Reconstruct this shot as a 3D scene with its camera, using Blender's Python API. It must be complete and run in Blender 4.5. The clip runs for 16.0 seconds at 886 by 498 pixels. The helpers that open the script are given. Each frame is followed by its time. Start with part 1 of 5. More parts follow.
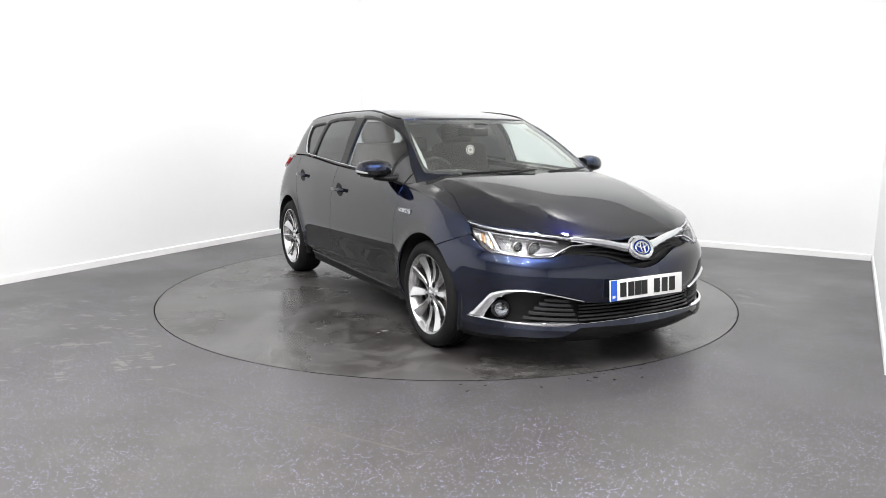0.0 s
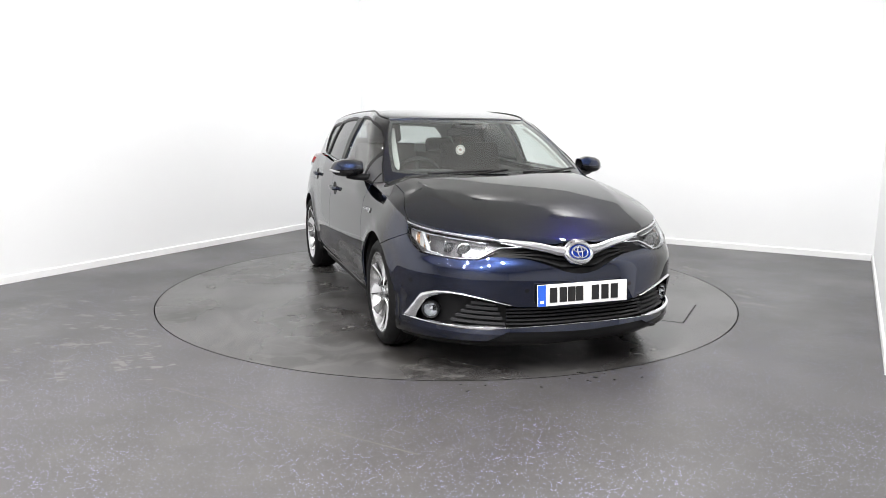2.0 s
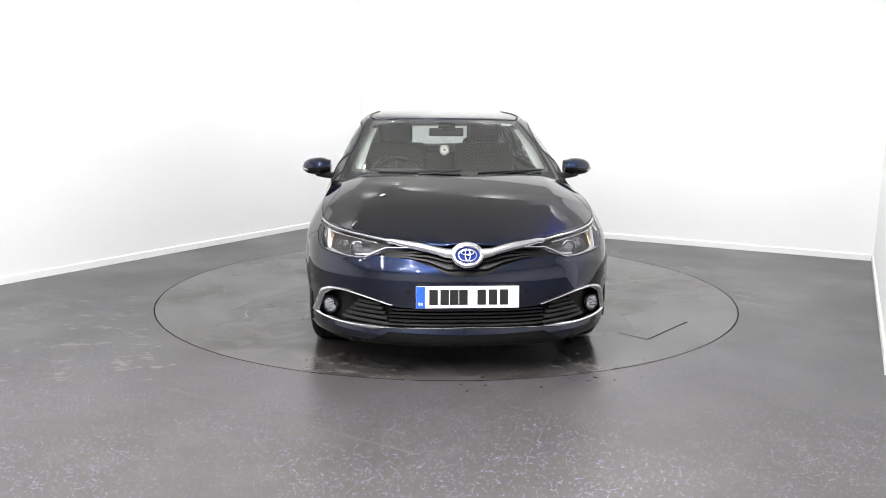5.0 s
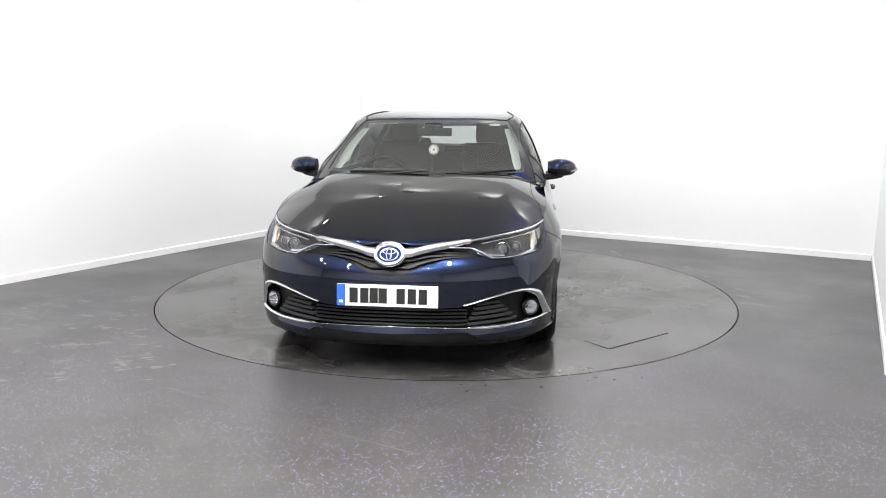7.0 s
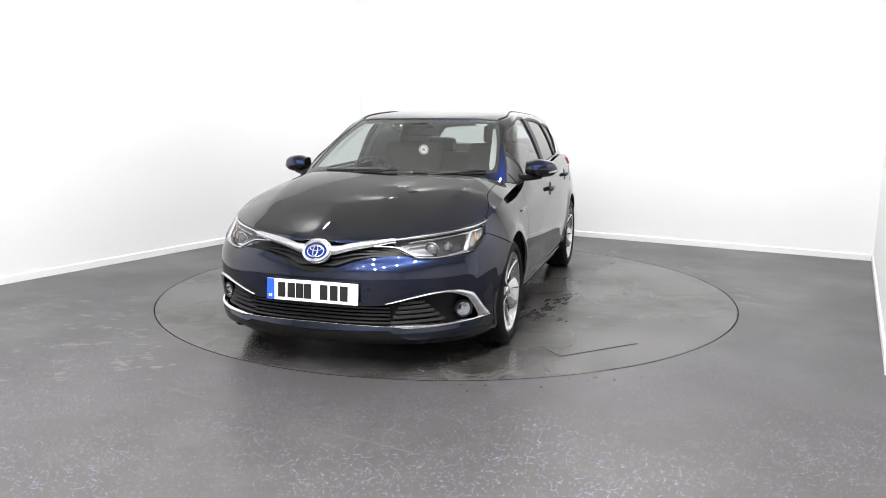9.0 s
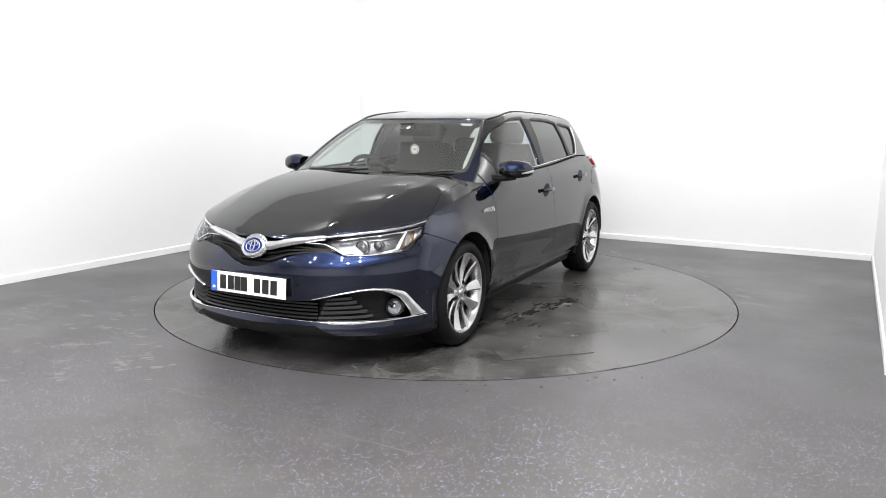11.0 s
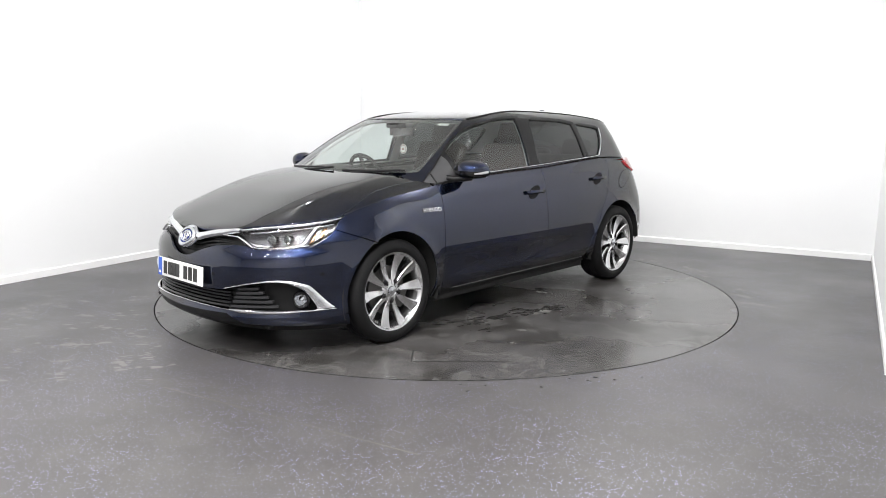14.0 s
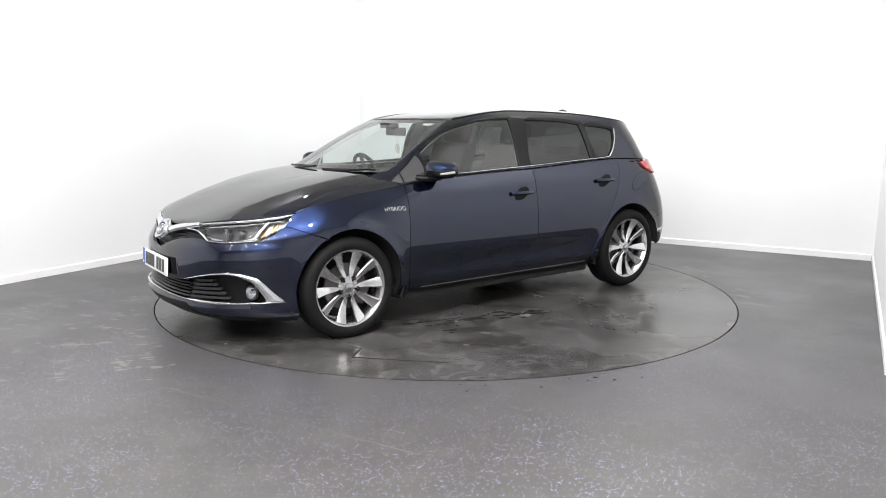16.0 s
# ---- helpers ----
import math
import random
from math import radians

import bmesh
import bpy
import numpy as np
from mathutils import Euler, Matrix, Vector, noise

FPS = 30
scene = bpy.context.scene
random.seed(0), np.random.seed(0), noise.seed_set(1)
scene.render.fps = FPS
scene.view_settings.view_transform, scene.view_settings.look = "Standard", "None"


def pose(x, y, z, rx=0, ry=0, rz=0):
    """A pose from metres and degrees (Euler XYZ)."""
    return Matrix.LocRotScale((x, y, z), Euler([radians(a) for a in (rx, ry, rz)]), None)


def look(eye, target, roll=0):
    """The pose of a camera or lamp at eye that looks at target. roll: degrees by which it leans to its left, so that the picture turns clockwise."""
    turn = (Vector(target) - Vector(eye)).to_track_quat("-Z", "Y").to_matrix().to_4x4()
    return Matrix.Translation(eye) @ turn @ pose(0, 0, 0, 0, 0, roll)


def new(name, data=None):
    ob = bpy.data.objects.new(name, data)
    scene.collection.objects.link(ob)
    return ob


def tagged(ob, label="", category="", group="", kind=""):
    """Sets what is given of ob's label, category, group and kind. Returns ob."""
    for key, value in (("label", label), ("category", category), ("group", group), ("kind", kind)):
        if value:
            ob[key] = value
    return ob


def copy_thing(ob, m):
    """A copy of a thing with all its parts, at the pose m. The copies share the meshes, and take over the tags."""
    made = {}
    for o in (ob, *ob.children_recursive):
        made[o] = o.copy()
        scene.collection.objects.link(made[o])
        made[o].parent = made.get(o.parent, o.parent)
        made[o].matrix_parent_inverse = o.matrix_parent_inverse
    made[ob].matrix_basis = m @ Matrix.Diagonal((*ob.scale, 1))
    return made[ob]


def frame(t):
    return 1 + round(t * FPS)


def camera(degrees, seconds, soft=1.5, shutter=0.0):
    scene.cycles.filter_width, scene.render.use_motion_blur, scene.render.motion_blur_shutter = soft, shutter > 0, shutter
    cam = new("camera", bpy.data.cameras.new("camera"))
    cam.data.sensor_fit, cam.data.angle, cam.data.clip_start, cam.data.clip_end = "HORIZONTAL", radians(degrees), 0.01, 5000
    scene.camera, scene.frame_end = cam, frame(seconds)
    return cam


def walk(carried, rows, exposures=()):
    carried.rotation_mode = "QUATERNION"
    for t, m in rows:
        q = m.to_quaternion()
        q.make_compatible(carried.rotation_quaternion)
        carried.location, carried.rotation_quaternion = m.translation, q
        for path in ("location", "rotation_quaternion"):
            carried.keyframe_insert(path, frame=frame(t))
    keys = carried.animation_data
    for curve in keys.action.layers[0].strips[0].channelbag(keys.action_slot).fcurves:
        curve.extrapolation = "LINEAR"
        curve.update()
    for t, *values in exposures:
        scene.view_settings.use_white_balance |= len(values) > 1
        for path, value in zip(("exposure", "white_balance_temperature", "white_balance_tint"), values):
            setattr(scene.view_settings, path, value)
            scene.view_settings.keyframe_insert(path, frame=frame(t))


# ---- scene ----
cam = camera(62.42, 16.0, soft=0.9)
EYE = Vector((0.0, -5.844, 1.309))
AIM = look(EYE, EYE + Vector((math.sin(radians(-0.245)) * math.cos(radians(9.658)), math.cos(radians(-0.245)) * math.cos(radians(9.658)), -math.sin(radians(9.658)))), roll=0.264)
walk(cam, [(0.0, AIM), (16.0, AIM)])
scene.view_settings.exposure = 0.0

# the turntable's steady turn and the car's place on it
TURN_START, TURN_RATE = -29.456, 5.159
CAR_X, CAR_Y = 0.0447, -0.0326


def table_pose(t):
    return pose(0, 0, 0, 0, 0, -90 - (TURN_START + TURN_RATE * t))


# ---- light: round downlights in the ceiling, with added wall washers ----
CEILING = 3.3
world = bpy.data.worlds.new("world")
scene.world = world
world.use_nodes = True
world.node_tree.nodes["Background"].inputs[0].default_value = (0.9, 0.95, 1.0, 1)
world.node_tree.nodes["Background"].inputs[1].default_value = 0.05
ROOM = Matrix.Rotation(radians(-31.2), 4, "Z")          # the room's own axes: x along the far wall


# ---- materials ----
def material(name, colour, rough=0.5, metal=0.0, vary=0.0, scale=8.0, bump=0.0, bump_scale=60.0, coat=0.0, spec=0.5, alpha=1.0):
    m = bpy.data.materials.new(name)
    m.use_nodes = True
    n, l = m.node_tree.nodes, m.node_tree.links
    b = n["Principled BSDF"]
    b.inputs["Base Color"].default_value = (*colour, 1)
    b.inputs["Roughness"].default_value = rough
    b.inputs["Metallic"].default_value = metal
    b.inputs["Specular IOR Level"].default_value = spec
    b.inputs["Coat Weight"].default_value = coat
    b.inputs["Coat Roughness"].default_value = 0.02
    co = n.new("ShaderNodeTexCoord")
    if vary:
        t = n.new("ShaderNodeTexNoise")
        t.inputs["Scale"].default_value, t.inputs["Detail"].default_value = scale, 6
        l.new(co.outputs["Object"], t.inputs["Vector"])
        mix = n.new("ShaderNodeMix")
        mix.data_type = "RGBA"
        mix.inputs[6].default_value = (*[c * (1 - vary) for c in colour], 1)
        mix.inputs[7].default_value = (*[min(1, c * (1 + vary)) for c in colour], 1)
        l.new(t.outputs["Fac"], mix.inputs[0])
        l.new(mix.outputs[2], b.inputs["Base Color"])
        r = n.new("ShaderNodeMapRange")
        r.inputs[1].default_value, r.inputs[2].default_value = 0.3, 0.7
        r.inputs[3].default_value, r.inputs[4].default_value = max(0.0, rough * (1 - vary * 0.6)), min(1, rough * (1 + vary * 0.6))
        l.new(t.outputs["Fac"], r.inputs[0])
        l.new(r.outputs[0], b.inputs["Roughness"])
    if bump:
        t = n.new("ShaderNodeTexNoise")
        t.inputs["Scale"].default_value, t.inputs["Detail"].default_value = bump_scale, 4
        l.new(co.outputs["Object"], t.inputs["Vector"])
        bp = n.new("ShaderNodeBump")
        bp.inputs["Strength"].default_value, bp.inputs["Distance"].default_value = bump, 0.002
        l.new(t.outputs["Fac"], bp.inputs["Height"])
        l.new(bp.outputs["Normal"], b.inputs["Normal"])
    return m


def glass(name, tint, gloss=1.45, rough=0.0, veil=0.0):
    """A thin pane: clear or tinted, glossy by Fresnel, with a pale diffuse veil painted in for reflected light."""
    m = bpy.data.materials.new(name)
    m.use_nodes = True
    n, l = m.node_tree.nodes, m.node_tree.links
    n.remove(n["Principled BSDF"])
    tr, gl, mx = n.new("ShaderNodeBsdfTransparent"), n.new("ShaderNodeBsdfGlossy"), n.new("ShaderNodeMixShader")
    tr.inputs[0].default_value = (*tint, 1)
    gl.inputs["Roughness"].default_value = rough
    lw = n.new("ShaderNodeLayerWeight")
    lw.inputs[0].default_value = 0.5
    pw, ma = n.new("ShaderNodeMath"), n.new("ShaderNodeMath")
    pw.operation, pw.inputs[1].default_value = "POWER", 5.0
    f0 = ((gloss - 1) / (gloss + 1)) ** 2 * 2
    ma.operation, ma.inputs[1].default_value, ma.inputs[2].default_value = "MULTIPLY_ADD", 1 - f0, f0
    l.new(lw.outputs["Facing"], pw.inputs[0])
    l.new(pw.outputs[0], ma.inputs[0])
    l.new(ma.outputs[0], mx.inputs[0])
    # pale diffuse layer that stands in for the room's reflected haze
    film, df = n.new("ShaderNodeMixShader"), n.new("ShaderNodeBsdfDiffuse")
    film.inputs[0].default_value = veil
    df.inputs[0].default_value = (0.7, 0.72, 0.70, 1)
    l.new(tr.outputs[0], film.inputs[1])
    l.new(df.outputs[0], film.inputs[2])
    l.new(film.outputs[0], mx.inputs[1])
    l.new(gl.outputs[0], mx.inputs[2])
    l.new(mx.outputs[0], n["Material Output"].inputs[0])
    return m


def glow(name, colour, strength):
    m = bpy.data.materials.new(name)
    m.use_nodes = True
    b = m.node_tree.nodes["Principled BSDF"]
    b.inputs["Base Color"].default_value = (*colour, 1)
    b.inputs["Emission Color"].default_value = (*colour, 1)
    b.inputs["Emission Strength"].default_value = strength
    return m


def paint_material():
    """Dark navy metallic paint with fine flakes under a clear coat."""
    m = material("navy_paint", (0.003, 0.006, 0.02), 0.27, 1.0, coat=1.0, spec=0.0)
    n, l = m.node_tree.nodes, m.node_tree.links
    b = n["Principled BSDF"]
    b.inputs["Specular Tint"].default_value = (0.02, 0.04, 0.10, 1)
    b.inputs["Coat IOR"].default_value = 1.62
    b.inputs["Coat Roughness"].default_value = 0.012
    co = n.new("ShaderNodeTexCoord")
    v = n.new("ShaderNodeTexVoronoi")
    v.inputs["Scale"].default_value = 900
    l.new(co.outputs["Object"], v.inputs["Vector"])
    mix = n.new("ShaderNodeMix")
    mix.data_type = "RGBA"
    mix.inputs[6].default_value = (0.0020, 0.0036, 0.0120, 1)
    mix.inputs[7].default_value = (0.0120, 0.0222, 0.0680, 1)
    l.new(v.outputs["Color"], mix.inputs[0])
    l.new(mix.outputs[2], b.inputs["Base Color"])
    return m


def floor_material(name, wet):
    """Dark grey safety vinyl: grains with their glints painted pale, scuffs, damp and dried patches."""
    m = bpy.data.materials.new(name)
    m.use_nodes = True
    n, l = m.node_tree.nodes, m.node_tree.links
    b = n["Principled BSDF"]
    co = n.new("ShaderNodeTexCoord")

    def tex(kind, scale, detail=4, vec=None):
        t = n.new(kind)
        t.inputs["Scale"].default_value = scale
        if kind == "ShaderNodeTexNoise":
            t.inputs["Detail"].default_value = detail
        l.new(vec or co.outputs["Object"], t.inputs["Vector"])
        return t

    def ramp(src, a, c, lo=0.0, hi=1.0):
        r = n.new("ShaderNodeMapRange")
        r.inputs[1].default_value, r.inputs[2].default_value, r.inputs[3].default_value, r.inputs[4].default_value = a, c, lo, hi
        l.new(src, r.inputs[0])
        return r.outputs[0]

    def mixc(fac, a, c):
        x = n.new("ShaderNodeMix")
        x.data_type = "RGBA"
        l.new(fac, x.inputs[0])
        for i, v in ((6, a), (7, c)):
            if isinstance(v, tuple):
                x.inputs[i].default_value = v
            else:
                l.new(v, x.inputs[i])
        return x.outputs[2]

    def mul(a, c):
        x = n.new("ShaderNodeMath")
        x.operation = "MULTIPLY"
        for i, v in ((0, a), (1, c)):
            if isinstance(v, float):
                x.inputs[i].default_value = v
            else:
                l.new(v, x.inputs[i])
        return x.outputs[0]

    big = tex("ShaderNodeTexNoise", 0.9, 5)
    mid = tex("ShaderNodeTexNoise", 5.0, 6)
    fine = tex("ShaderNodeTexNoise", 260.0, 2)
    base = mixc(ramp(fine.outputs["Fac"], 0.35, 0.7), (0.048, 0.046, 0.046, 1), (0.074, 0.071, 0.071, 1))
    base = mixc(ramp(mid.outputs["Fac"], 0.45, 0.75, 0.0, 0.35), base, (0.088, 0.084, 0.080, 1))
    if wet:                                            # dark tyre and water marks, pale dried rims
        stain = tex("ShaderNodeTexNoise", 2.2, 8)
        base = mixc(ramp(stain.outputs["Fac"], 0.45, 0.58, 0.0, 0.85), base, (0.026, 0.024, 0.022, 1))
        film = tex("ShaderNodeTexNoise", 3.2, 5)           # swirled, half-dried film of water
        film.inputs["Distortion"].default_value = 2.2
        base = mixc(ramp(film.outputs["Fac"], 0.52, 0.60, 0.0, 0.55), base, (0.098, 0.096, 0.093, 1))
    # grains of the vinyl; their glints are put into the base colour
    grain = tex("ShaderNodeTexVoronoi", 98.0)
    area = ramp(tex("ShaderNodeTexNoise", 1.3, 3).outputs["Fac"], 0.38, 0.60, 0.35, 1.0)
    dots = mul(mul(ramp(grain.outputs["Distance"], 0.30, 0.16), area), ramp(grain.outputs["Color"], 0.44, 0.58))
    tone = tex("ShaderNodeTexVoronoi", 98.0)
    sparkle = mixc(tone.outputs["Color"], (0.85, 0.80, 0.92, 1), (0.42, 0.45, 1.0, 1))
    base = mixc(mul(dots, 0.05 if wet else 0.60), base, sparkle)
    l.new(base, b.inputs["Base Color"])
    lo, hi = (0.20, 0.36) if wet else (0.34, 0.46)
    l.new(ramp(big.outputs["Fac"], 0.38, 0.62, lo, hi), b.inputs["Roughness"])
    b.inputs["Specular IOR Level"].default_value = 0.5
    bp = n.new("ShaderNodeBump")
    bp.inputs["Strength"].default_value, bp.inputs["Distance"].default_value = (0.06 if wet else 0.25), 0.001
    l.new(tex("ShaderNodeTexNoise", 150.0, 3).outputs["Fac"], bp.inputs["Height"])
    l.new(bp.outputs["Normal"], b.inputs["Normal"])
    return m


PAINT = paint_material()
WALL = material("white_wall_paint", (0.80, 0.81, 0.82), 0.6, vary=0.02, scale=1.2, bump=0.15, bump_scale=180)
UNSEENWALL = material("unseen_wall_grey", (0.60, 0.60, 0.61), 0.6, vary=0.04, scale=1.2, bump=0.15, bump_scale=180)
CEIL = material("off_white_ceiling", (0.88, 0.88, 0.875), 0.8, vary=0.05, scale=2)
SKIRT = material("white_gloss_skirting", (0.81, 0.815, 0.82), 0.45, vary=0.03, scale=6)
FLOOR = floor_material("grey_safety_vinyl", False)
TABLE = floor_material("damp_turntable_vinyl", True)
GAP = material("black_gap", (0.01, 0.01, 0.01), 0.7)
SILLGLINT = material("sill_glint_metal", (0.10, 0.10, 0.10), 0.35, 0.9)
BLACK = material("black_plastic", (0.005, 0.005, 0.0055), 0.42, vary=0.15, scale=30, spec=0.25)
GLOSS = material("gloss_black", (0.006, 0.006, 0.007), 0.12)
SATIN = material("dark_grey_plastic", (0.022, 0.022, 0.024), 0.5, vary=0.2, scale=40, spec=0.25)
LINER = material("wheel_arch_liner", (0.008, 0.008, 0.008), 0.9)
CHROME = material("chrome", (0.83, 0.84, 0.86), 0.07, 1.0)
SILVER = material("satin_silver", (0.55, 0.56, 0.58), 0.20, 1.0)
ALLOY = material("machined_alloy", (0.66, 0.66, 0.67), 0.24, 1.0, vary=0.08, scale=40)
ALLOYDARK = material("dark_alloy", (0.16, 0.16, 0.17), 0.32, 0.9, vary=0.1, scale=40)
LAMPBACK = material("lamp_housing", (0.085, 0.085, 0.090), 0.30, 0.6, vary=0.2, scale=30)
DISC = material("brake_steel", (0.10, 0.098, 0.095), 0.45, 0.9, vary=0.2, scale=20)
RUBBER = material("tyre_rubber", (0.008, 0.008, 0.0085), 0.65, vary=0.25, scale=20, bump=0.2, bump_scale=120, spec=0.15)
CLEAR = glass("clear_window_glass", (0.82, 0.88, 0.86), 1.52, veil=0.012)
SCREENGLASS = glass("veiled_windscreen_glass", (0.86, 0.91, 0.89), 1.36, veil=0.055)
TINT = glass("privacy_glass", (0.045, 0.05, 0.05), 1.50, veil=0.008)
TINT_LIGHT = glass("rear_screen_glass", (0.55, 0.58, 0.57), 1.4)
LENS_WHITE = material("clear_indicator_lens", (0.32, 0.32, 0.33), 0.1, coat=1.0)
LENS = glass("clear_lamp_lens", (0.93, 0.94, 0.95), 1.4)
LENSBALL = material("projector_glass", (0.16, 0.165, 0.17), 0.06, 0.6, coat=1.0)
HOLLOW = material("shaded_handle_hollow", (0.004, 0.004, 0.005), 0.5, spec=0.15)
SAIL = material("satin_grey_sail", (0.050, 0.050, 0.053), 0.32, vary=0.1, scale=30)
RIBBED = material("ribbed_reflector", (0.42, 0.42, 0.43), 0.33, 0.9, vary=0.35, scale=90)
MIRROR = material("mirror_glass", (0.8, 0.8, 0.8), 0.02, 1.0)
RED = material("red_lamp_lens", (0.45, 0.015, 0.02), 0.12, coat=1.0)
AMBER = material("amber_reflector", (0.48, 0.28, 0.16), 0.25, 0.8)
PLATE = material("white_plate", (0.80, 0.80, 0.79), 0.35)
BLUE = material("blue_plate_band", (0.02, 0.10, 0.55), 0.35)
INK = material("black_characters", (0.01, 0.01, 0.01), 0.4)
EMBLEM = material("blue_emblem_enamel", (0.004, 0.018, 0.15), 0.4, spec=0.06)
FABRIC = material("dark_seat_fabric", (0.034, 0.022, 0.020), 0.9, vary=0.3, scale=25, bump=0.1, bump_scale=60)
TRIM = material("grey_cabin_trim", (0.14, 0.14, 0.14), 0.75, vary=0.15, scale=20)
LINING = material("pale_headlining", (0.45, 0.45, 0.44), 0.9, vary=0.05, scale=30)
DASH = material("charcoal_dashboard", (0.040, 0.039, 0.038), 0.65, vary=0.2, scale=50)
BRIGHT = material("satin_chrome", (0.72, 0.73, 0.75), 0.26, 1.0)
MARKS = material("dried_water_marks", (0.150, 0.146, 0.141), 0.42, vary=0.45, scale=45)
WET = material("wet_spots", (0.030, 0.029, 0.028), 0.16, vary=0.3, scale=20)
WELD = material("floor_weld", (0.12, 0.115, 0.105), 0.5, vary=0.4, scale=12)
PAPER = material("white_paper", (0.75, 0.75, 0.73), 0.7)
MAROON = material("dark_red_card", (0.24, 0.10, 0.085), 0.6)


# ---- mesh helpers ----
def link_mesh(name, me, mat, parent=None, label=""):
    me.materials.append(mat)
    ob = new(name, me)
    if parent:
        ob.parent = parent
    if label:
        tagged(ob, label)
    return ob


def part(name, bm, mat, parent=None, label="", smooth=True):
    me = bpy.data.meshes.new(name)
    bmesh.ops.recalc_face_normals(bm, faces=bm.faces)
    bm.to_mesh(me)
    bm.free()
    if smooth:
        for p in me.polygons:
            p.use_smooth = True
        me.set_sharp_from_angle(angle=radians(38))
    return link_mesh(name, me, mat, parent, label)


def box(bm, x0, x1, y0, y1, z0, z1, m=None, bevel=0.0):
    r = bmesh.ops.create_cube(bm, size=1.0, matrix=(m or Matrix()) @ Matrix.Translation(((x0 + x1) / 2, (y0 + y1) / 2, (z0 + z1) / 2)) @ Matrix.Diagonal((x1 - x0, y1 - y0, z1 - z0, 1)))
    if bevel:
        es = {e for v in r["verts"] for e in v.link_edges}
        bmesh.ops.bevel(bm, geom=list(es), offset=bevel, segments=3, profile=0.6, affect="EDGES")
    return bm


def lathe(bm, prof, m=None, seg=64, close=False):
    """A ring of (radius, height) turned about the local z axis."""
    rows = []
    for i in range(seg):
        a = 2 * math.pi * i / seg
        rows.append([bm.verts.new((m or Matrix()) @ Vector((r * math.cos(a), r * math.sin(a), h))) for r, h in prof])
    for i in range(seg):
        p, q = rows[i], rows[(i + 1) % seg]
        for j in range(len(prof) - (0 if close else 1)):
            k = (j + 1) % len(prof)
            bm.faces.new((p[j], q[j], q[k], p[k]))
    return bm


def tube(bm, pts, r, seg=10, closed=False):
    pts = [Vector(p) for p in pts]
    n = len(pts)
    rings = []
    for i, p in enumerate(pts):
        a, b = pts[(i - 1) % n if closed else max(0, i - 1)], pts[(i + 1) % n if closed else min(n - 1, i + 1)]
        d = (b - a).normalized()
        u = d.orthogonal().normalized() if not rings else (u - d * u.dot(d)).normalized()
        w = d.cross(u)
        rings.append([bm.verts.new(p + (u * math.cos(2 * math.pi * k / seg) + w * math.sin(2 * math.pi * k / seg)) * r) for k in range(seg)])
    for i in range(n if closed else n - 1):
        p, q = rings[i], rings[(i + 1) % n]
        for k in range(seg):
            bm.faces.new((p[k], p[(k + 1) % seg], q[(k + 1) % seg], q[k]))
    if not closed:
        bm.faces.new(rings[0][::-1])
        bm.faces.new(rings[-1])
    return bm


def inside(p, poly):
    x, y = p
    c = False
    j = len(poly) - 1
    for i in range(len(poly)):
        (xi, yi), (xj, yj) = poly[i], poly[j]
        if (yi > y) != (yj > y) and x < (xj - xi) * (y - yi) / (yj - yi) + xi:
            c = not c
        j = i
    return c


def dense(pts, step=0.03, closed=False):
    out = []
    n = len(pts)
    for i in range(n if closed else n - 1):
        a, b = pts[i], pts[(i + 1) % n]
        k = max(1, int(math.hypot(b[0] - a[0], b[1] - a[1]) / step))
        out += [(a[0] + (b[0] - a[0]) * j / k, a[1] + (b[1] - a[1]) * j / k) for j in range(k)]
    return out if closed else out + [pts[-1]]


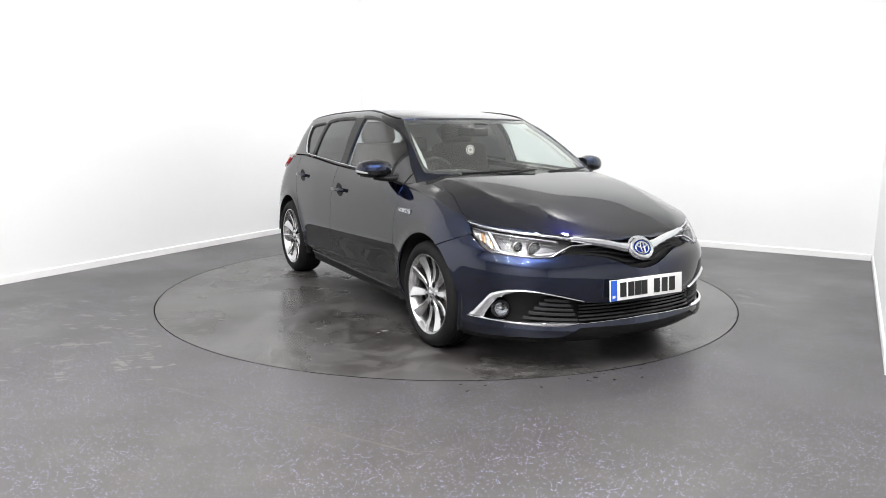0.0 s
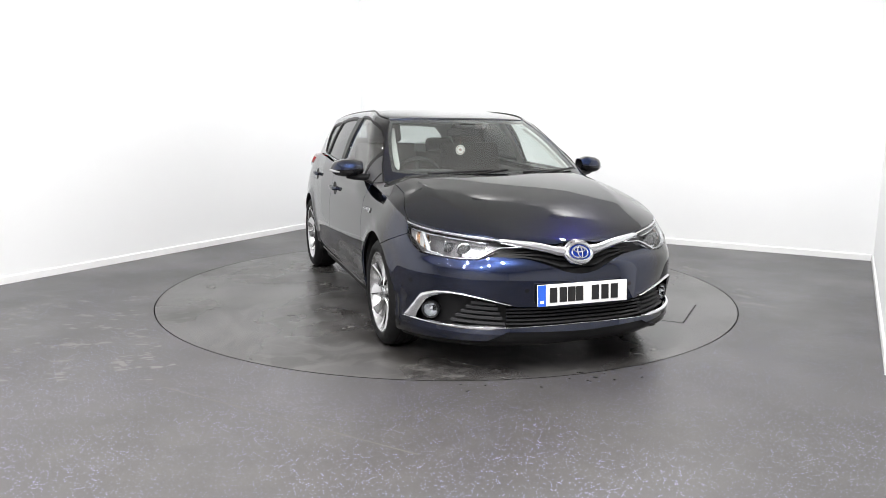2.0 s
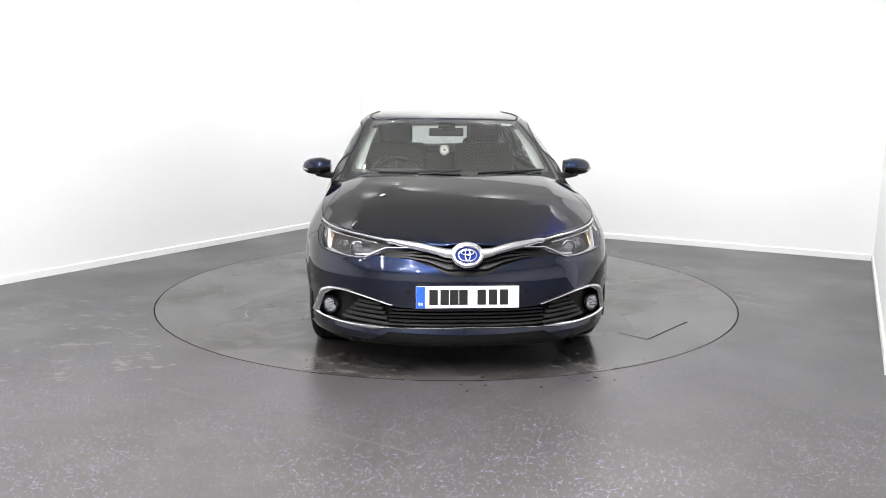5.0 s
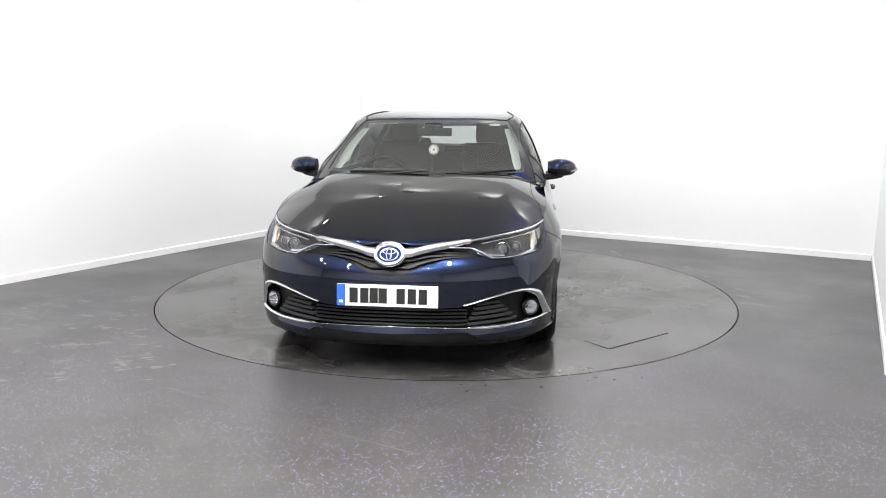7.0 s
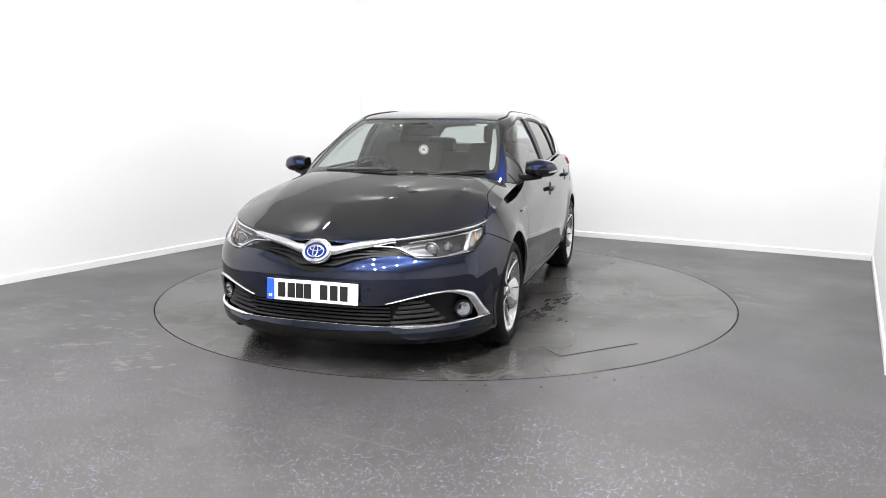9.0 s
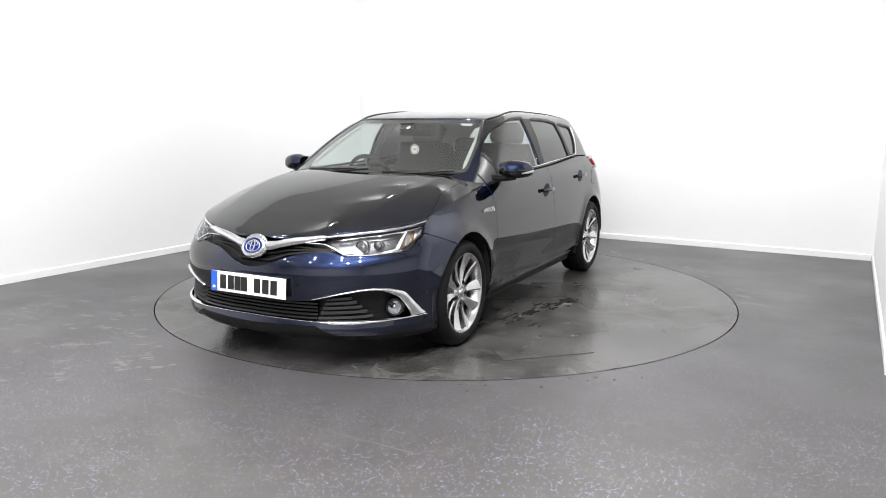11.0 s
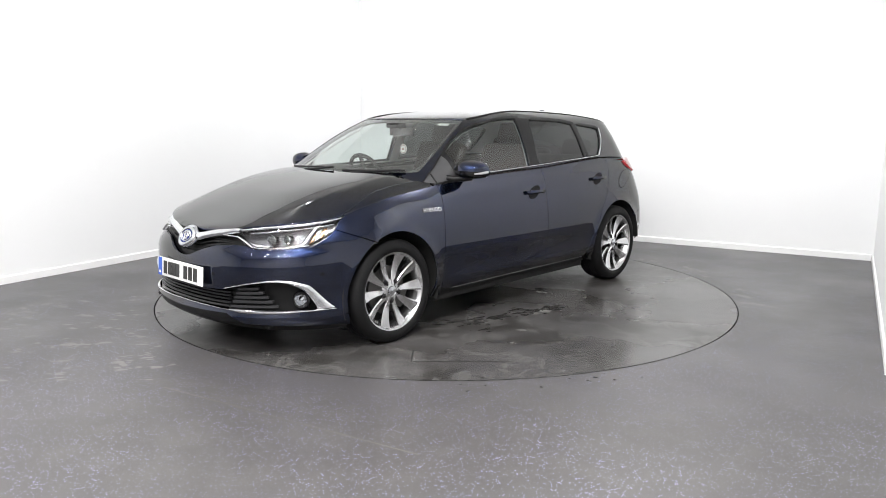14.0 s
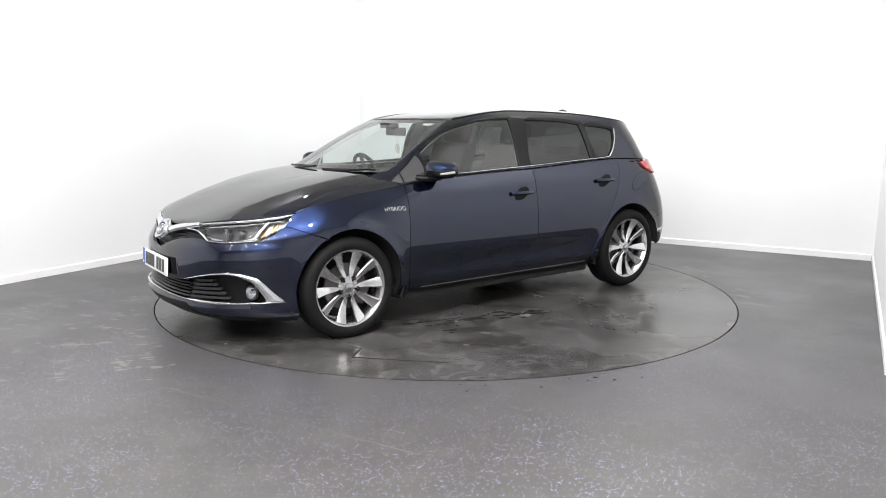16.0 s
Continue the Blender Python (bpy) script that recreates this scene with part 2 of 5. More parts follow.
def sheet(pieces, depth=0.012, off=0.0, step=0.035, bulge=0.0):
    """One mesh of curved sheets with a turned-in rim, domed by bulge. Each piece: a surface, its outline on it, and holes."""
    from mathutils.geometry import delaunay_2d_cdt
    verts, faces, norms = [], [], []
    for surface, outline, holes in pieces:
        loops = [dense(q, step, True) for q in (outline, *holes)]
        pts, edges = [], []
        for q in loops:
            k = len(pts)
            pts += [Vector(v) for v in q]
            edges += [(k + i, k + (i + 1) % len(q)) for i in range(len(q))]
        us, vs = [p[0] for p in loops[0]], [p[1] for p in loops[0]]
        nu, nv = int((max(us) - min(us)) / step) + 1, int((max(vs) - min(vs)) / step) + 1
        for i in range(nu):
            for j in range(nv):
                g = (min(us) + (i + 0.47) * step, min(vs) + (j + 0.53) * step)
                if inside(g, loops[0]) and not any(inside(g, h) for h in loops[1:]):
                    pts.append(Vector(g))
        r = delaunay_2d_cdt(pts, edges, [], 0, 1e-6)
        P = [(v.x, v.y) for v in r[0]]
        tris = []
        for f in r[2]:
            c = (sum(P[i][0] for i in f) / 3, sum(P[i][1] for i in f) / 3)
            if inside(c, loops[0]) and not any(inside(c, h) for h in loops[1:]):
                (ax, ay), (bx, by), (cx, cy) = (P[i] for i in f)
                tris.append(tuple(f) if (bx - ax) * (cy - ay) - (by - ay) * (cx - ax) > 0 else tuple(f[::-1]))
        used = sorted({i for f in tris for i in f})
        idx = {i: len(verts) + k for k, i in enumerate(used)}
        nn, pp = {}, {}
        for i in used:
            nn[i] = Vector(normal(surface, *P[i]))
            pp[i] = Vector(surface(*P[i])) + nn[i] * off
            verts.append(pp[i])
            norms.append(nn[i])
        faces += [tuple(idx[i] for i in f) for f in tris]
        if depth:
            once = {}
            for f in tris:
                for k in range(3):
                    a, b = f[k], f[(k + 1) % 3]
                    if (b, a) in once:
                        del once[(b, a)]
                    else:
                        once[(a, b)] = 1
            out = {}
            for a, b in once:
                q = (pp[b] - pp[a]).cross(nn[a]).normalized()
                out[a], out[b] = out.get(a, Vector()) + q, out.get(b, Vector()) + q
            if bulge:
                for i, q in out.items():
                    norms[idx[i]] = (nn[i] + q.normalized() * bulge).normalized()
            for a, b in once:
                side_n = (pp[b] - pp[a]).cross(nn[a]).normalized()
                k = len(verts)
                # a small rounded lip, then the rim inwards
                verts += [pp[a], pp[b], pp[b] - nn[b] * depth, pp[a] - nn[a] * depth]
                norms += [(nn[a] + side_n).normalized(), (nn[b] + side_n).normalized(), side_n, side_n]
                faces.append((k, k + 3, k + 2, k + 1))
    return verts, faces, norms


def panel(name, pieces, mat, parent, label="", depth=0.012, off=0.0, step=0.035, bulge=0.0):
    verts, faces, norms = sheet(pieces, depth, off, step, bulge)
    me = bpy.data.meshes.new(name)
    me.from_pydata(verts, [], faces)
    for p in me.polygons:
        p.use_smooth = True
    me.normals_split_custom_set_from_vertices([tuple(n) for n in norms])
    return link_mesh(name, me, mat, parent, label)


def ribbon(name, surface, top, low, mat, parent, label="", off=0.004, height=0.006, n=40, across_n=6):
    """A rounded bar on a surface, between an upper and a lower edge that run the same way."""
    def even(line):
        ln = [0.0]
        for a, b in zip(line, line[1:]):
            ln.append(ln[-1] + math.hypot(b[0] - a[0], b[1] - a[1]))
        out, k = [], 0
        for i in range(n + 1):
            t = ln[-1] * i / n
            while k < len(ln) - 2 and ln[k + 1] < t:
                k += 1
            f = (t - ln[k]) / max(1e-9, ln[k + 1] - ln[k])
            out.append((line[k][0] + (line[k + 1][0] - line[k][0]) * f, line[k][1] + (line[k + 1][1] - line[k][1]) * f))
        return out
    bm = bmesh.new()
    rows = []
    for a, b in zip(even(top), even(low)):
        row = []
        for j in range(across_n + 1):
            t = j / across_n
            s, z = a[0] + (b[0] - a[0]) * t, a[1] + (b[1] - a[1]) * t
            p, q = Vector(surface(s, z)), Vector(normal(surface, s, z))
            row.append(bm.verts.new(p + q * (off - 0.006 + (0.006 + height) * math.sin(math.pi * t) ** 0.6)))
        rows.append(row)
    for a, b in zip(rows, rows[1:]):
        for j in range(across_n):
            bm.faces.new((a[j], a[j + 1], b[j + 1], b[j]))
    bm.faces.new(rows[0]), bm.faces.new(rows[-1][::-1])
    me = bpy.data.meshes.new(name)
    bmesh.ops.recalc_face_normals(bm, faces=bm.faces)
    bm.to_mesh(me)
    bm.free()
    for p in me.polygons:
        p.use_smooth = len(p.vertices) == 4
    return link_mesh(name, me, mat, parent, label)


def flip(pts):
    return [(-a, b) for a, b in reversed(pts)]



# ---- the room ----
CORNER, CORNER_R = Vector((-1.19, 4.45)), Vector((4.22, 1.28))
NEAR_R = Vector((2.35, -2.12))


def wall(name, a, b, label, mat=None, thick=0.15, height=CEILING):
    d = (b - a).normalized()
    n = Vector((d.y, -d.x))
    bm = bmesh.new()
    low = [bm.verts.new((*q, 0)) for q in (a, b, b - n * thick, a - n * thick)]
    bm.faces.new(low)
    r = bmesh.ops.extrude_face_region(bm, geom=bm.faces[:])
    bmesh.ops.translate(bm, verts=[v for v in r["geom"] if isinstance(v, bmesh.types.BMVert)], vec=(0, 0, height))
    return tagged(part(name, bm, mat or WALL, None, smooth=False), label, "wall", kind="structure")


def skirting(a, b):
    d = (b - a).normalized()
    n = Vector((d.y, -d.x))
    bm = bmesh.new()
    prof = [(0, 0), (0.014, 0), (0.014, 0.056), (0.009, 0.064), (0, 0.066)]
    ends = [[bm.verts.new((*(q + n * (o + 0.002)), h)) for o, h in prof] for q in (a + d * 0.02, b - d * 0.02)]
    for i in range(len(prof)):
        j = (i + 1) % len(prof)
        bm.faces.new((ends[0][i], ends[1][i], ends[1][j], ends[0][j]))
    bm.faces.new(ends[0]), bm.faces.new(ends[1][::-1])
    return tagged(part("baseboard", bm, SKIRT, None, smooth=False), "white painted skirting board along the wall", "baseboard", kind="structure")


BEHIND_L, BEHIND_R, JOG = Vector((-7.4, -6.83)), Vector((3.0, -12.5)), Vector((4.6, -3.4))
for nm, a, b in (("wall_left", BEHIND_L, CORNER), ("wall_far", CORNER, CORNER_R), ("wall_right", CORNER_R, NEAR_R), ("wall_return", NEAR_R, JOG),
                 ("wall_side", JOG, Vector((1.2, -9.6))), ("wall_behind", Vector((1.2, -9.6)), BEHIND_L)):
    # these two are never in view; their grey sets reflections and bounce
    if nm in ("wall_side", "wall_behind"):
        wall(nm, a, b, "unseen wall behind the camera, greyed to dim its reflection", UNSEENWALL)
    else:
        wall(nm, a, b, "plain white painted studio wall")
for a, b in ((BEHIND_L, CORNER), (CORNER, CORNER_R), (CORNER_R, NEAR_R)):
    skirting(a, b)

TABLE_R = 2.222
bm = bmesh.new()                                       # floor with the round opening of the turntable
ring = [bm.verts.new((math.cos(2 * math.pi * i / 160) * (TABLE_R + 0.005), math.sin(2 * math.pi * i / 160) * (TABLE_R + 0.005), 0)) for i in range(160)]
outer = [bm.verts.new((math.cos(2 * math.pi * i / 160) * 13, math.sin(2 * math.pi * i / 160) * 13, 0)) for i in range(160)]
for i in range(160):
    j = (i + 1) % 160
    bm.faces.new((ring[i], outer[i], outer[j], ring[j]))
tagged(part("floor", bm, FLOOR, None, smooth=False), "dark grey speckled safety vinyl floor, scuffed", "floor", kind="structure")
# pit wall blackened so that no lit edge shows in the gap
bm = bmesh.new()
lathe(bm, [(0.0005, -0.12), (TABLE_R + 0.0055, -0.12), (TABLE_R + 0.0055, -0.0005)], None, 160)
tagged(part("pit", bm, GAP, None, smooth=False), "pit below the turntable, coloured black to keep the gap dark", "pit", kind="structure")

bm = bmesh.new()
box(bm, -14, 14, -16, 9, CEILING, CEILING + 0.1)
tagged(part("ceiling", bm, CEIL, None, smooth=False), "off-white ceiling with round downlights", "ceiling", kind="structure")

# turntable: a disc whose hatch is cut by a dark joint
turntable = tagged(new("turntable"), "damp dark grey round vehicle turntable set flush in the floor", "turntable")
bm = bmesh.new()
lathe(bm, [(0.0005, 0.0), (TABLE_R - 0.004, 0.0)], None, 160)
part("disc", bm, TABLE, turntable)
# the disc's side takes the same black for the gap's shade
bm = bmesh.new()
lathe(bm, [(TABLE_R - 0.0042, -0.0008), (TABLE_R - 0.0042, -0.09), (0.0005, -0.09)], None, 160)
part("rim", bm, GAP, turntable, "side of the disc, coloured black to keep the gap dark")
HATCH_PTS = [(1.38, 1.02), (1.535, 1.158), (1.14, 1.565), (0.98, 1.43)]
bm = bmesh.new()
for i in (0, 1):
    a, b = Vector(HATCH_PTS[i]), Vector(HATCH_PTS[(i + 1) % 4])
    d = (b - a).normalized()
    w = Vector((-d.y, d.x)) * (0.006 if i in (1,) else 0.004)
    vs = [bm.verts.new((*q, 0.0012)) for q in (a - w, b - w, b + w, a + w)]
    bm.faces.new(vs)
part("hatch_joint", bm, GAP, turntable, "dark joint of an access hatch", smooth=False)

# round ceiling downlights with their lamps
# place in the room, lean, turn and power; the last ten lean towards the walls
SPOTS = [(x, y, 0, 0, w) for y in (-6.4, -5.2, -4.0, -2.8) for x, w in ((-1.2, 4.0), (0.0, 13.0), (1.2, 42.0), (2.3, 88.0))]
# unseen washers, added only to whiten the walls evenly
SPOTS += [(-1.50, y, 43, 93, w) for y, w in ((0.9, 14.5), (-0.5, 15.5), (-1.98, 13.5), (-3.3, 8.0), (-4.6, 2.5))]
SPOTS += [(x, 1.45, 43, -1, w) for x, w in ((-1.5, 17.0), (-0.3, 22.0), (0.9, 26.0))] + [(-2.0, 1.95, 43, 45, 6.0), (1.45, 0.6, 43, -90, 44.0)]
glow_disc = glow("lit_diffuser", (1.0, 0.985, 0.965), 70.0)


def downlight(m):
    ob = tagged(new("ceiling_light"), "round white ceiling downlight, lit; the leaning ones are added wall washers", "ceiling light", "ceiling downlights")
    bm = bmesh.new()
    lathe(bm, [(0.062, 0.0), (0.085, 0.0), (0.085, -0.008), (0.07, -0.012), (0.062, -0.004)], None, 40, True)
    part("bezel", bm, SKIRT, ob)
    # opaque back, added to keep the leaning discs out of the bonnet's reflection
    bm = bmesh.new()
    lathe(bm, [(0.084, 0.0), (0.080, 0.055), (0.05, 0.065), (0.0005, 0.066)], None, 40)
    part("housing", bm, SKIRT, ob, "white opaque lamp housing that hides the disc from behind")
    bm = bmesh.new()
    lathe(bm, [(0.0005, -0.004), (0.0615, -0.004)], None, 40)
    part("diffuser", bm, glow_disc, ob, "glowing diffuser disc")
    ob.matrix_basis = m
    return ob


first = None
for x, y, aim, swing, watts in SPOTS:
    m = ROOM @ pose(x, y, CEILING - (0.075 if aim else 0.001), aim, 0, swing)
    if first is None:
        first = downlight(m)
    else:
        copy_thing(first, m)
    lamp = bpy.data.lights.new("downlight_lamp", "AREA")
    lamp.shape, lamp.size, lamp.energy, lamp.color = "DISK", 0.09, watts, (1.0, 0.985, 0.965)
    lamp.spread = radians(160 if aim else 180)
    new("downlight_lamp", lamp).matrix_basis = m @ pose(0, 0, -0.02)


# ---- marks on the floor ----
def blob(bm, x, y, r, z, stretch, turn):
    """One uneven fleck with a few smaller ones strewn along it."""
    flecks = [(0.0, 0.0, 0.75)] + [(random.gauss(0, 1.0) * stretch, random.gauss(0, 0.9), random.uniform(0.15, 0.5)) for _ in range(4)]
    for i, (a0, b0, k0) in enumerate(flecks):
        n = 18
        ph = [random.uniform(0.35, 1.4) for _ in range(n)]
        vs = []
        for j in range(n):
            k = (2 * ph[j] + ph[j - 1] + ph[(j + 1) % n]) / 4 * k0
            a = 2 * math.pi * j / n
            u, v = r * (a0 + stretch * k * math.cos(a)), r * (b0 + k * math.sin(a))
            vs.append(bm.verts.new((x + u * math.cos(turn) - v * math.sin(turn), y + u * math.sin(turn) + v * math.cos(turn), z + 0.000002 * i)))
        bm.faces.new(vs)


bm = bmesh.new()
k = 0
while k < 90:                                          # pale dried prints left of the turntable
    x, y = random.uniform(-3.2, -1.5), random.uniform(-2.3, -0.3)
    if math.hypot(x, y) < TABLE_R + 0.06 or y < -2.4 - 0.3 * (x + 2.2) or x < -3.35 + 0.5 * max(0, -0.4 - y):
        continue
    blob(bm, x, y, random.uniform(0.010, 0.026), 0.0004 + 0.00001 * k, random.uniform(1.2, 2.8), random.uniform(-0.25, 0.35))
    k += 1
for k in range(16):                                    # and a few by its far edge
    a = random.uniform(-20, 55)
    blob(bm, (TABLE_R + random.uniform(0.05, 0.35)) * math.cos(radians(a)), (TABLE_R + random.uniform(0.05, 0.35)) * math.sin(radians(a)), random.uniform(0.015, 0.05), 0.0025 + 0.00001 * k, random.uniform(1, 2), random.uniform(0, 3))
tagged(part("dried_marks", bm, MARKS, None, smooth=False), "pale dried water marks on the vinyl floor", "marks", kind="stuff")
bm = bmesh.new()
for k in range(19):
    a = random.gauss(-75, 9)
    rr = TABLE_R + random.gauss(0.05, 0.06)
    blob(bm, rr * math.cos(radians(a)), rr * math.sin(radians(a)), random.uniform(0.004, 0.012), 0.0015 + 0.00001 * k, random.uniform(1, 2.2), random.uniform(-0.4, 0.4))
tagged(part("wet_spots", bm, WET, None, smooth=False), "small dark wet spots on the vinyl floor", "marks", kind="stuff")
bm = bmesh.new()
pa, pb = Vector((-1.42, -2.34)), Vector((-0.10, -3.09))
d = (pb - pa).normalized()
w = Vector((-d.y, d.x)) * 0.004
n = 24
rowa = [bm.verts.new((*(pa + d * (pb - pa).length * i / n + w * random.uniform(0.5, 1.2)), 0.0012)) for i in range(n + 1)]
rowb = [bm.verts.new((*(pa + d * (pb - pa).length * i / n - w * random.uniform(0.5, 1.2)), 0.0012)) for i in range(n + 1)]
for i in range(n):
    bm.faces.new((rowa[i], rowb[i], rowb[i + 1], rowa[i + 1]))
tagged(part("floor_weld", bm, WELD, None, smooth=False), "pale worn weld line in the vinyl floor", "weld line", kind="structure")
# marks that turn with the table
bm = bmesh.new()
for k in range(15):
    a, rr = random.uniform(0, 360), TABLE_R * math.sqrt(random.uniform(0.10, 0.93))
    blob(bm, rr * math.cos(radians(a)), rr * math.sin(radians(a)), random.uniform(0.01, 0.045), 0.0012 + 0.00001 * k, random.uniform(1, 2.6), random.uniform(0, 3))
for k in range(26):
    blob(bm, random.gauss(-0.90, 0.13), random.gauss(0.40, 0.15), random.uniform(0.010, 0.040), 0.0016 + 0.00001 * k, random.uniform(1.0, 2.5), random.uniform(0.3, 0.9))
for k in range(10):
    blob(bm, random.gauss(-0.85, 0.15), random.gauss(-0.65, 0.12), random.uniform(0.010, 0.030), 0.0019 + 0.00001 * k, random.uniform(1.0, 2.5), random.uniform(-0.9, 0.9))
blob(bm, 0.08, 1.06, 0.05, 0.0021, 1.2, 0.4)
tagged(part("dried_marks", bm, MARKS, turntable, "pale dried water marks", smooth=False), kind="stuff")

bm = bmesh.new()
for k in range(16):
    f = random.uniform(0, 1)
    blob(bm, 0.75 - 0.85 * f + random.gauss(0, 0.05), 0.86 + 0.20 * f + random.gauss(0, 0.06), random.uniform(0.012, 0.035), 0.0007 + 0.00001 * k, random.uniform(2.0, 4.5), random.uniform(2.7, 3.0))
tagged(part("damp_film", bm, WET, turntable, "dark damp streaks", smooth=False), kind="stuff")


def spl(keys):
    """A smooth curve through (position, value) keys."""
    xs = [k[0] for k in keys]
    ys = [k[1] for k in keys]
    n = len(xs)
    h = [xs[i + 1] - xs[i] for i in range(n - 1)]
    d = [(ys[i + 1] - ys[i]) / h[i] for i in range(n - 1)]
    m = [d[0]] + [0 if d[i - 1] * d[i] <= 0 else 3 * (h[i - 1] + h[i]) / ((2 * h[i] + h[i - 1]) / d[i - 1] + (h[i] + 2 * h[i - 1]) / d[i]) for i in range(1, n - 1)] + [d[-1]]

    def f(x):
        if x <= xs[0]:
            return ys[0] + m[0] * (x - xs[0])
        if x >= xs[-1]:
            return ys[-1] + m[-1] * (x - xs[-1])
        i = 0
        while x > xs[i + 1]:
            i += 1
        t = (x - xs[i]) / h[i]
        return (ys[i] * (1 + 2 * t) * (1 - t) ** 2 + m[i] * h[i] * t * (1 - t) ** 2
                + ys[i + 1] * t * t * (3 - 2 * t) + m[i + 1] * h[i] * t * t * (t - 1))
    return f


def sstep(a, b, x):
    t = min(1.0, max(0.0, (x - a) / (b - a)))
    return t * t * (3 - 2 * t)


# ---- the car's lower body: a wrap of plan outlines, x forward, y to its left ----
NOSE = spl([(0.16, 2.15), (0.205, 2.212), (0.24, 2.226), (0.285, 2.212), (0.33, 2.203), (0.45, 2.205), (0.54, 2.202), (0.588, 2.188), (0.62, 2.163), (0.70, 2.12), (0.80, 2.06), (1.0, 1.9)])
TAIL = spl([(0.16, -1.97), (0.30, -2.05), (0.45, -2.08), (0.60, -2.065), (0.80, -2.00), (1.05, -1.88)])
FLANK = spl([(0.16, 0.800), (0.22, 0.815), (0.30, 0.845), (0.42, 0.868), (0.55, 0.876), (0.68, 0.872), (0.80, 0.856), (0.90, 0.834), (1.00, 0.795), (1.08, 0.765)])
TAPER = spl([(-2.1, 0.925), (-1.7, 0.962), (-1.3, 0.985), (-0.6, 1.0), (0.6, 1.0), (1.2, 1.0), (1.45, 1.003), (1.7, 1.0)])
SEAM = spl([(-2.1, 0.99), (-1.8, 1.02), (-1.2, 1.045), (-0.3, 1.0), (0.5, 0.966), (0.8, 0.938), (1.0, 0.912), (1.3, 0.874), (1.5, 0.831), (1.62, 0.798), (1.75, 0.777), (1.85, 0.765), (1.95, 0.752), (2.0, 0.743), (2.04, 0.732), (2.07, 0.722), (2.095, 0.710), (2.12, 0.698)])
PF, AF, PR, AR = 2.3, 0.75, 2.6, 0.5
QUARTER = math.pi / 2


def half_width(x, z):
    w = FLANK(z) * TAPER(x)
    k = sstep(0.55, 1.05, x)
    if k > 0:                                   # the wing rolls over towards the bonnet
        q = max(0.0, (z - SEAM(x) + 0.16) / 0.16)
        w -= 0.045 * k * min(q, 1.4) ** 2
    for cx in (1.3, -1.3):                      # flared wheel arches
        r = math.hypot(x - cx, z - 0.32)
        w += 0.014 * math.exp(-((r - 0.355) / 0.05) ** 2) * sstep(0.1, 0.3, z)
    if x > 1.35:                                # the bumper's corner stays wide low down
        w += sstep(1.35, 1.65, x) * max(0.0, 0.862 - FLANK(max(z, 0.2))) * 0.9
    # a soft crease low on the doors, and the waist above it
    kd = sstep(1.0, 0.7, x) * sstep(-1.05, -0.75, x)
    w -= kd * 0.009 * math.exp(-((z - 0.40 + 0.02 * x) / 0.07) ** 2)
    w += kd * 0.006 * math.exp(-((z - 0.30) / 0.05) ** 2)
    kw = sstep(1.12, 1.38, x)
    d = z - 0.72 + 0.21 * (x - 1.35)
    w += kw * 0.009 * math.exp(-math.sqrt(d * d + 0.00003) / 0.035)
    ks = sstep(1.35, 1.0, x) * sstep(-1.75, -1.4, x)
    d = z - 0.905 + 0.045 * x
    w += ks * 0.007 * math.exp(-math.sqrt(d * d + 0.00003) / 0.035)
    return w


def lower(s, z, off=0.0):
    """The point on the lower body at the way s round its outline (0 at the nose, positive on the left) and the height z."""
    if off:
        p = lower(s, z)
        n = normal(lower, s, z)
        return tuple(p[i] + off * n[i] for i in range(3))
    g = 1 if s >= 0 else -1
    s = abs(s)
    xf, xr = NOSE(z), TAIL(z)
    xc, xe = xf - AF, xr + AR
    c = 1.18
    if s < c:
        th = s / c * QUARTER
        x = xc + AF * math.cos(th) ** (2 / PF) if th < QUARTER - 1e-9 else xc
        return (x, g * half_width(min(x, xc + 0.25), z) * math.sin(th) ** (2 / PF), z)
    s -= c
    if s < xc - xe:
        x = xc - s
        return (x, g * half_width(x, z), z)
    th = min(QUARTER, (s - (xc - xe)) / 0.8 * QUARTER)
    x = xe - AR * math.sin(th) ** (2 / PR)
    return (x, g * half_width(max(x, xe - 0.1), z) * max(0.0, math.cos(th)) ** (2 / PR), z)


def s_at(x, z):
    """The way round the outline where the lower body's left side has that x."""
    xf = NOSE(z)
    xc = xf - AF
    if x >= xc:
        return math.acos(min(1.0, ((x - xc) / AF)) ** (PF / 2)) / QUARTER * 1.18
    return 1.18 + xc - x


def s_of(y, z):
    """The way round the outline where the lower body's front has that y."""
    g, y = (1 if y >= 0 else -1), abs(y)
    lo, hi = 0.0, 1.18
    for _ in range(30):
        mid = (lo + hi) / 2
        if lower(mid, z)[1] < y:
            lo = mid
        else:
            hi = mid
    return g * (lo + hi) / 2


# ---- the glasshouse, the same way ----
SCREEN = spl([(0.90, 1.27), (0.97, 1.155), (1.05, 1.02), (1.15, 0.845), (1.25, 0.655), (1.33, 0.48), (1.38, 0.345), (1.45, 0.1)])
HATCH = spl([(0.90, -1.95), (1.0, -1.91), (1.15, -1.84), (1.33, -1.76), (1.45, -1.70)])
CABIN = spl([(0.90, 0.815), (1.00, 0.785), (1.10, 0.745), (1.20, 0.702), (1.30, 0.645), (1.36, 0.603), (1.385, 0.572), (1.41, 0.525), (1.45, 0.44)])
NARROW = spl([(-2.0, 0.87), (-1.6, 0.93), (-1.2, 0.965), (-0.5, 0.995), (0.2, 1.0), (0.9, 1.0)])
RAIL = spl([(-1.85, 1.295), (-1.5, 1.338), (-0.9, 1.392), (-0.3, 1.408), (0.0, 1.388), (0.25, 1.350), (0.45, 1.315)])
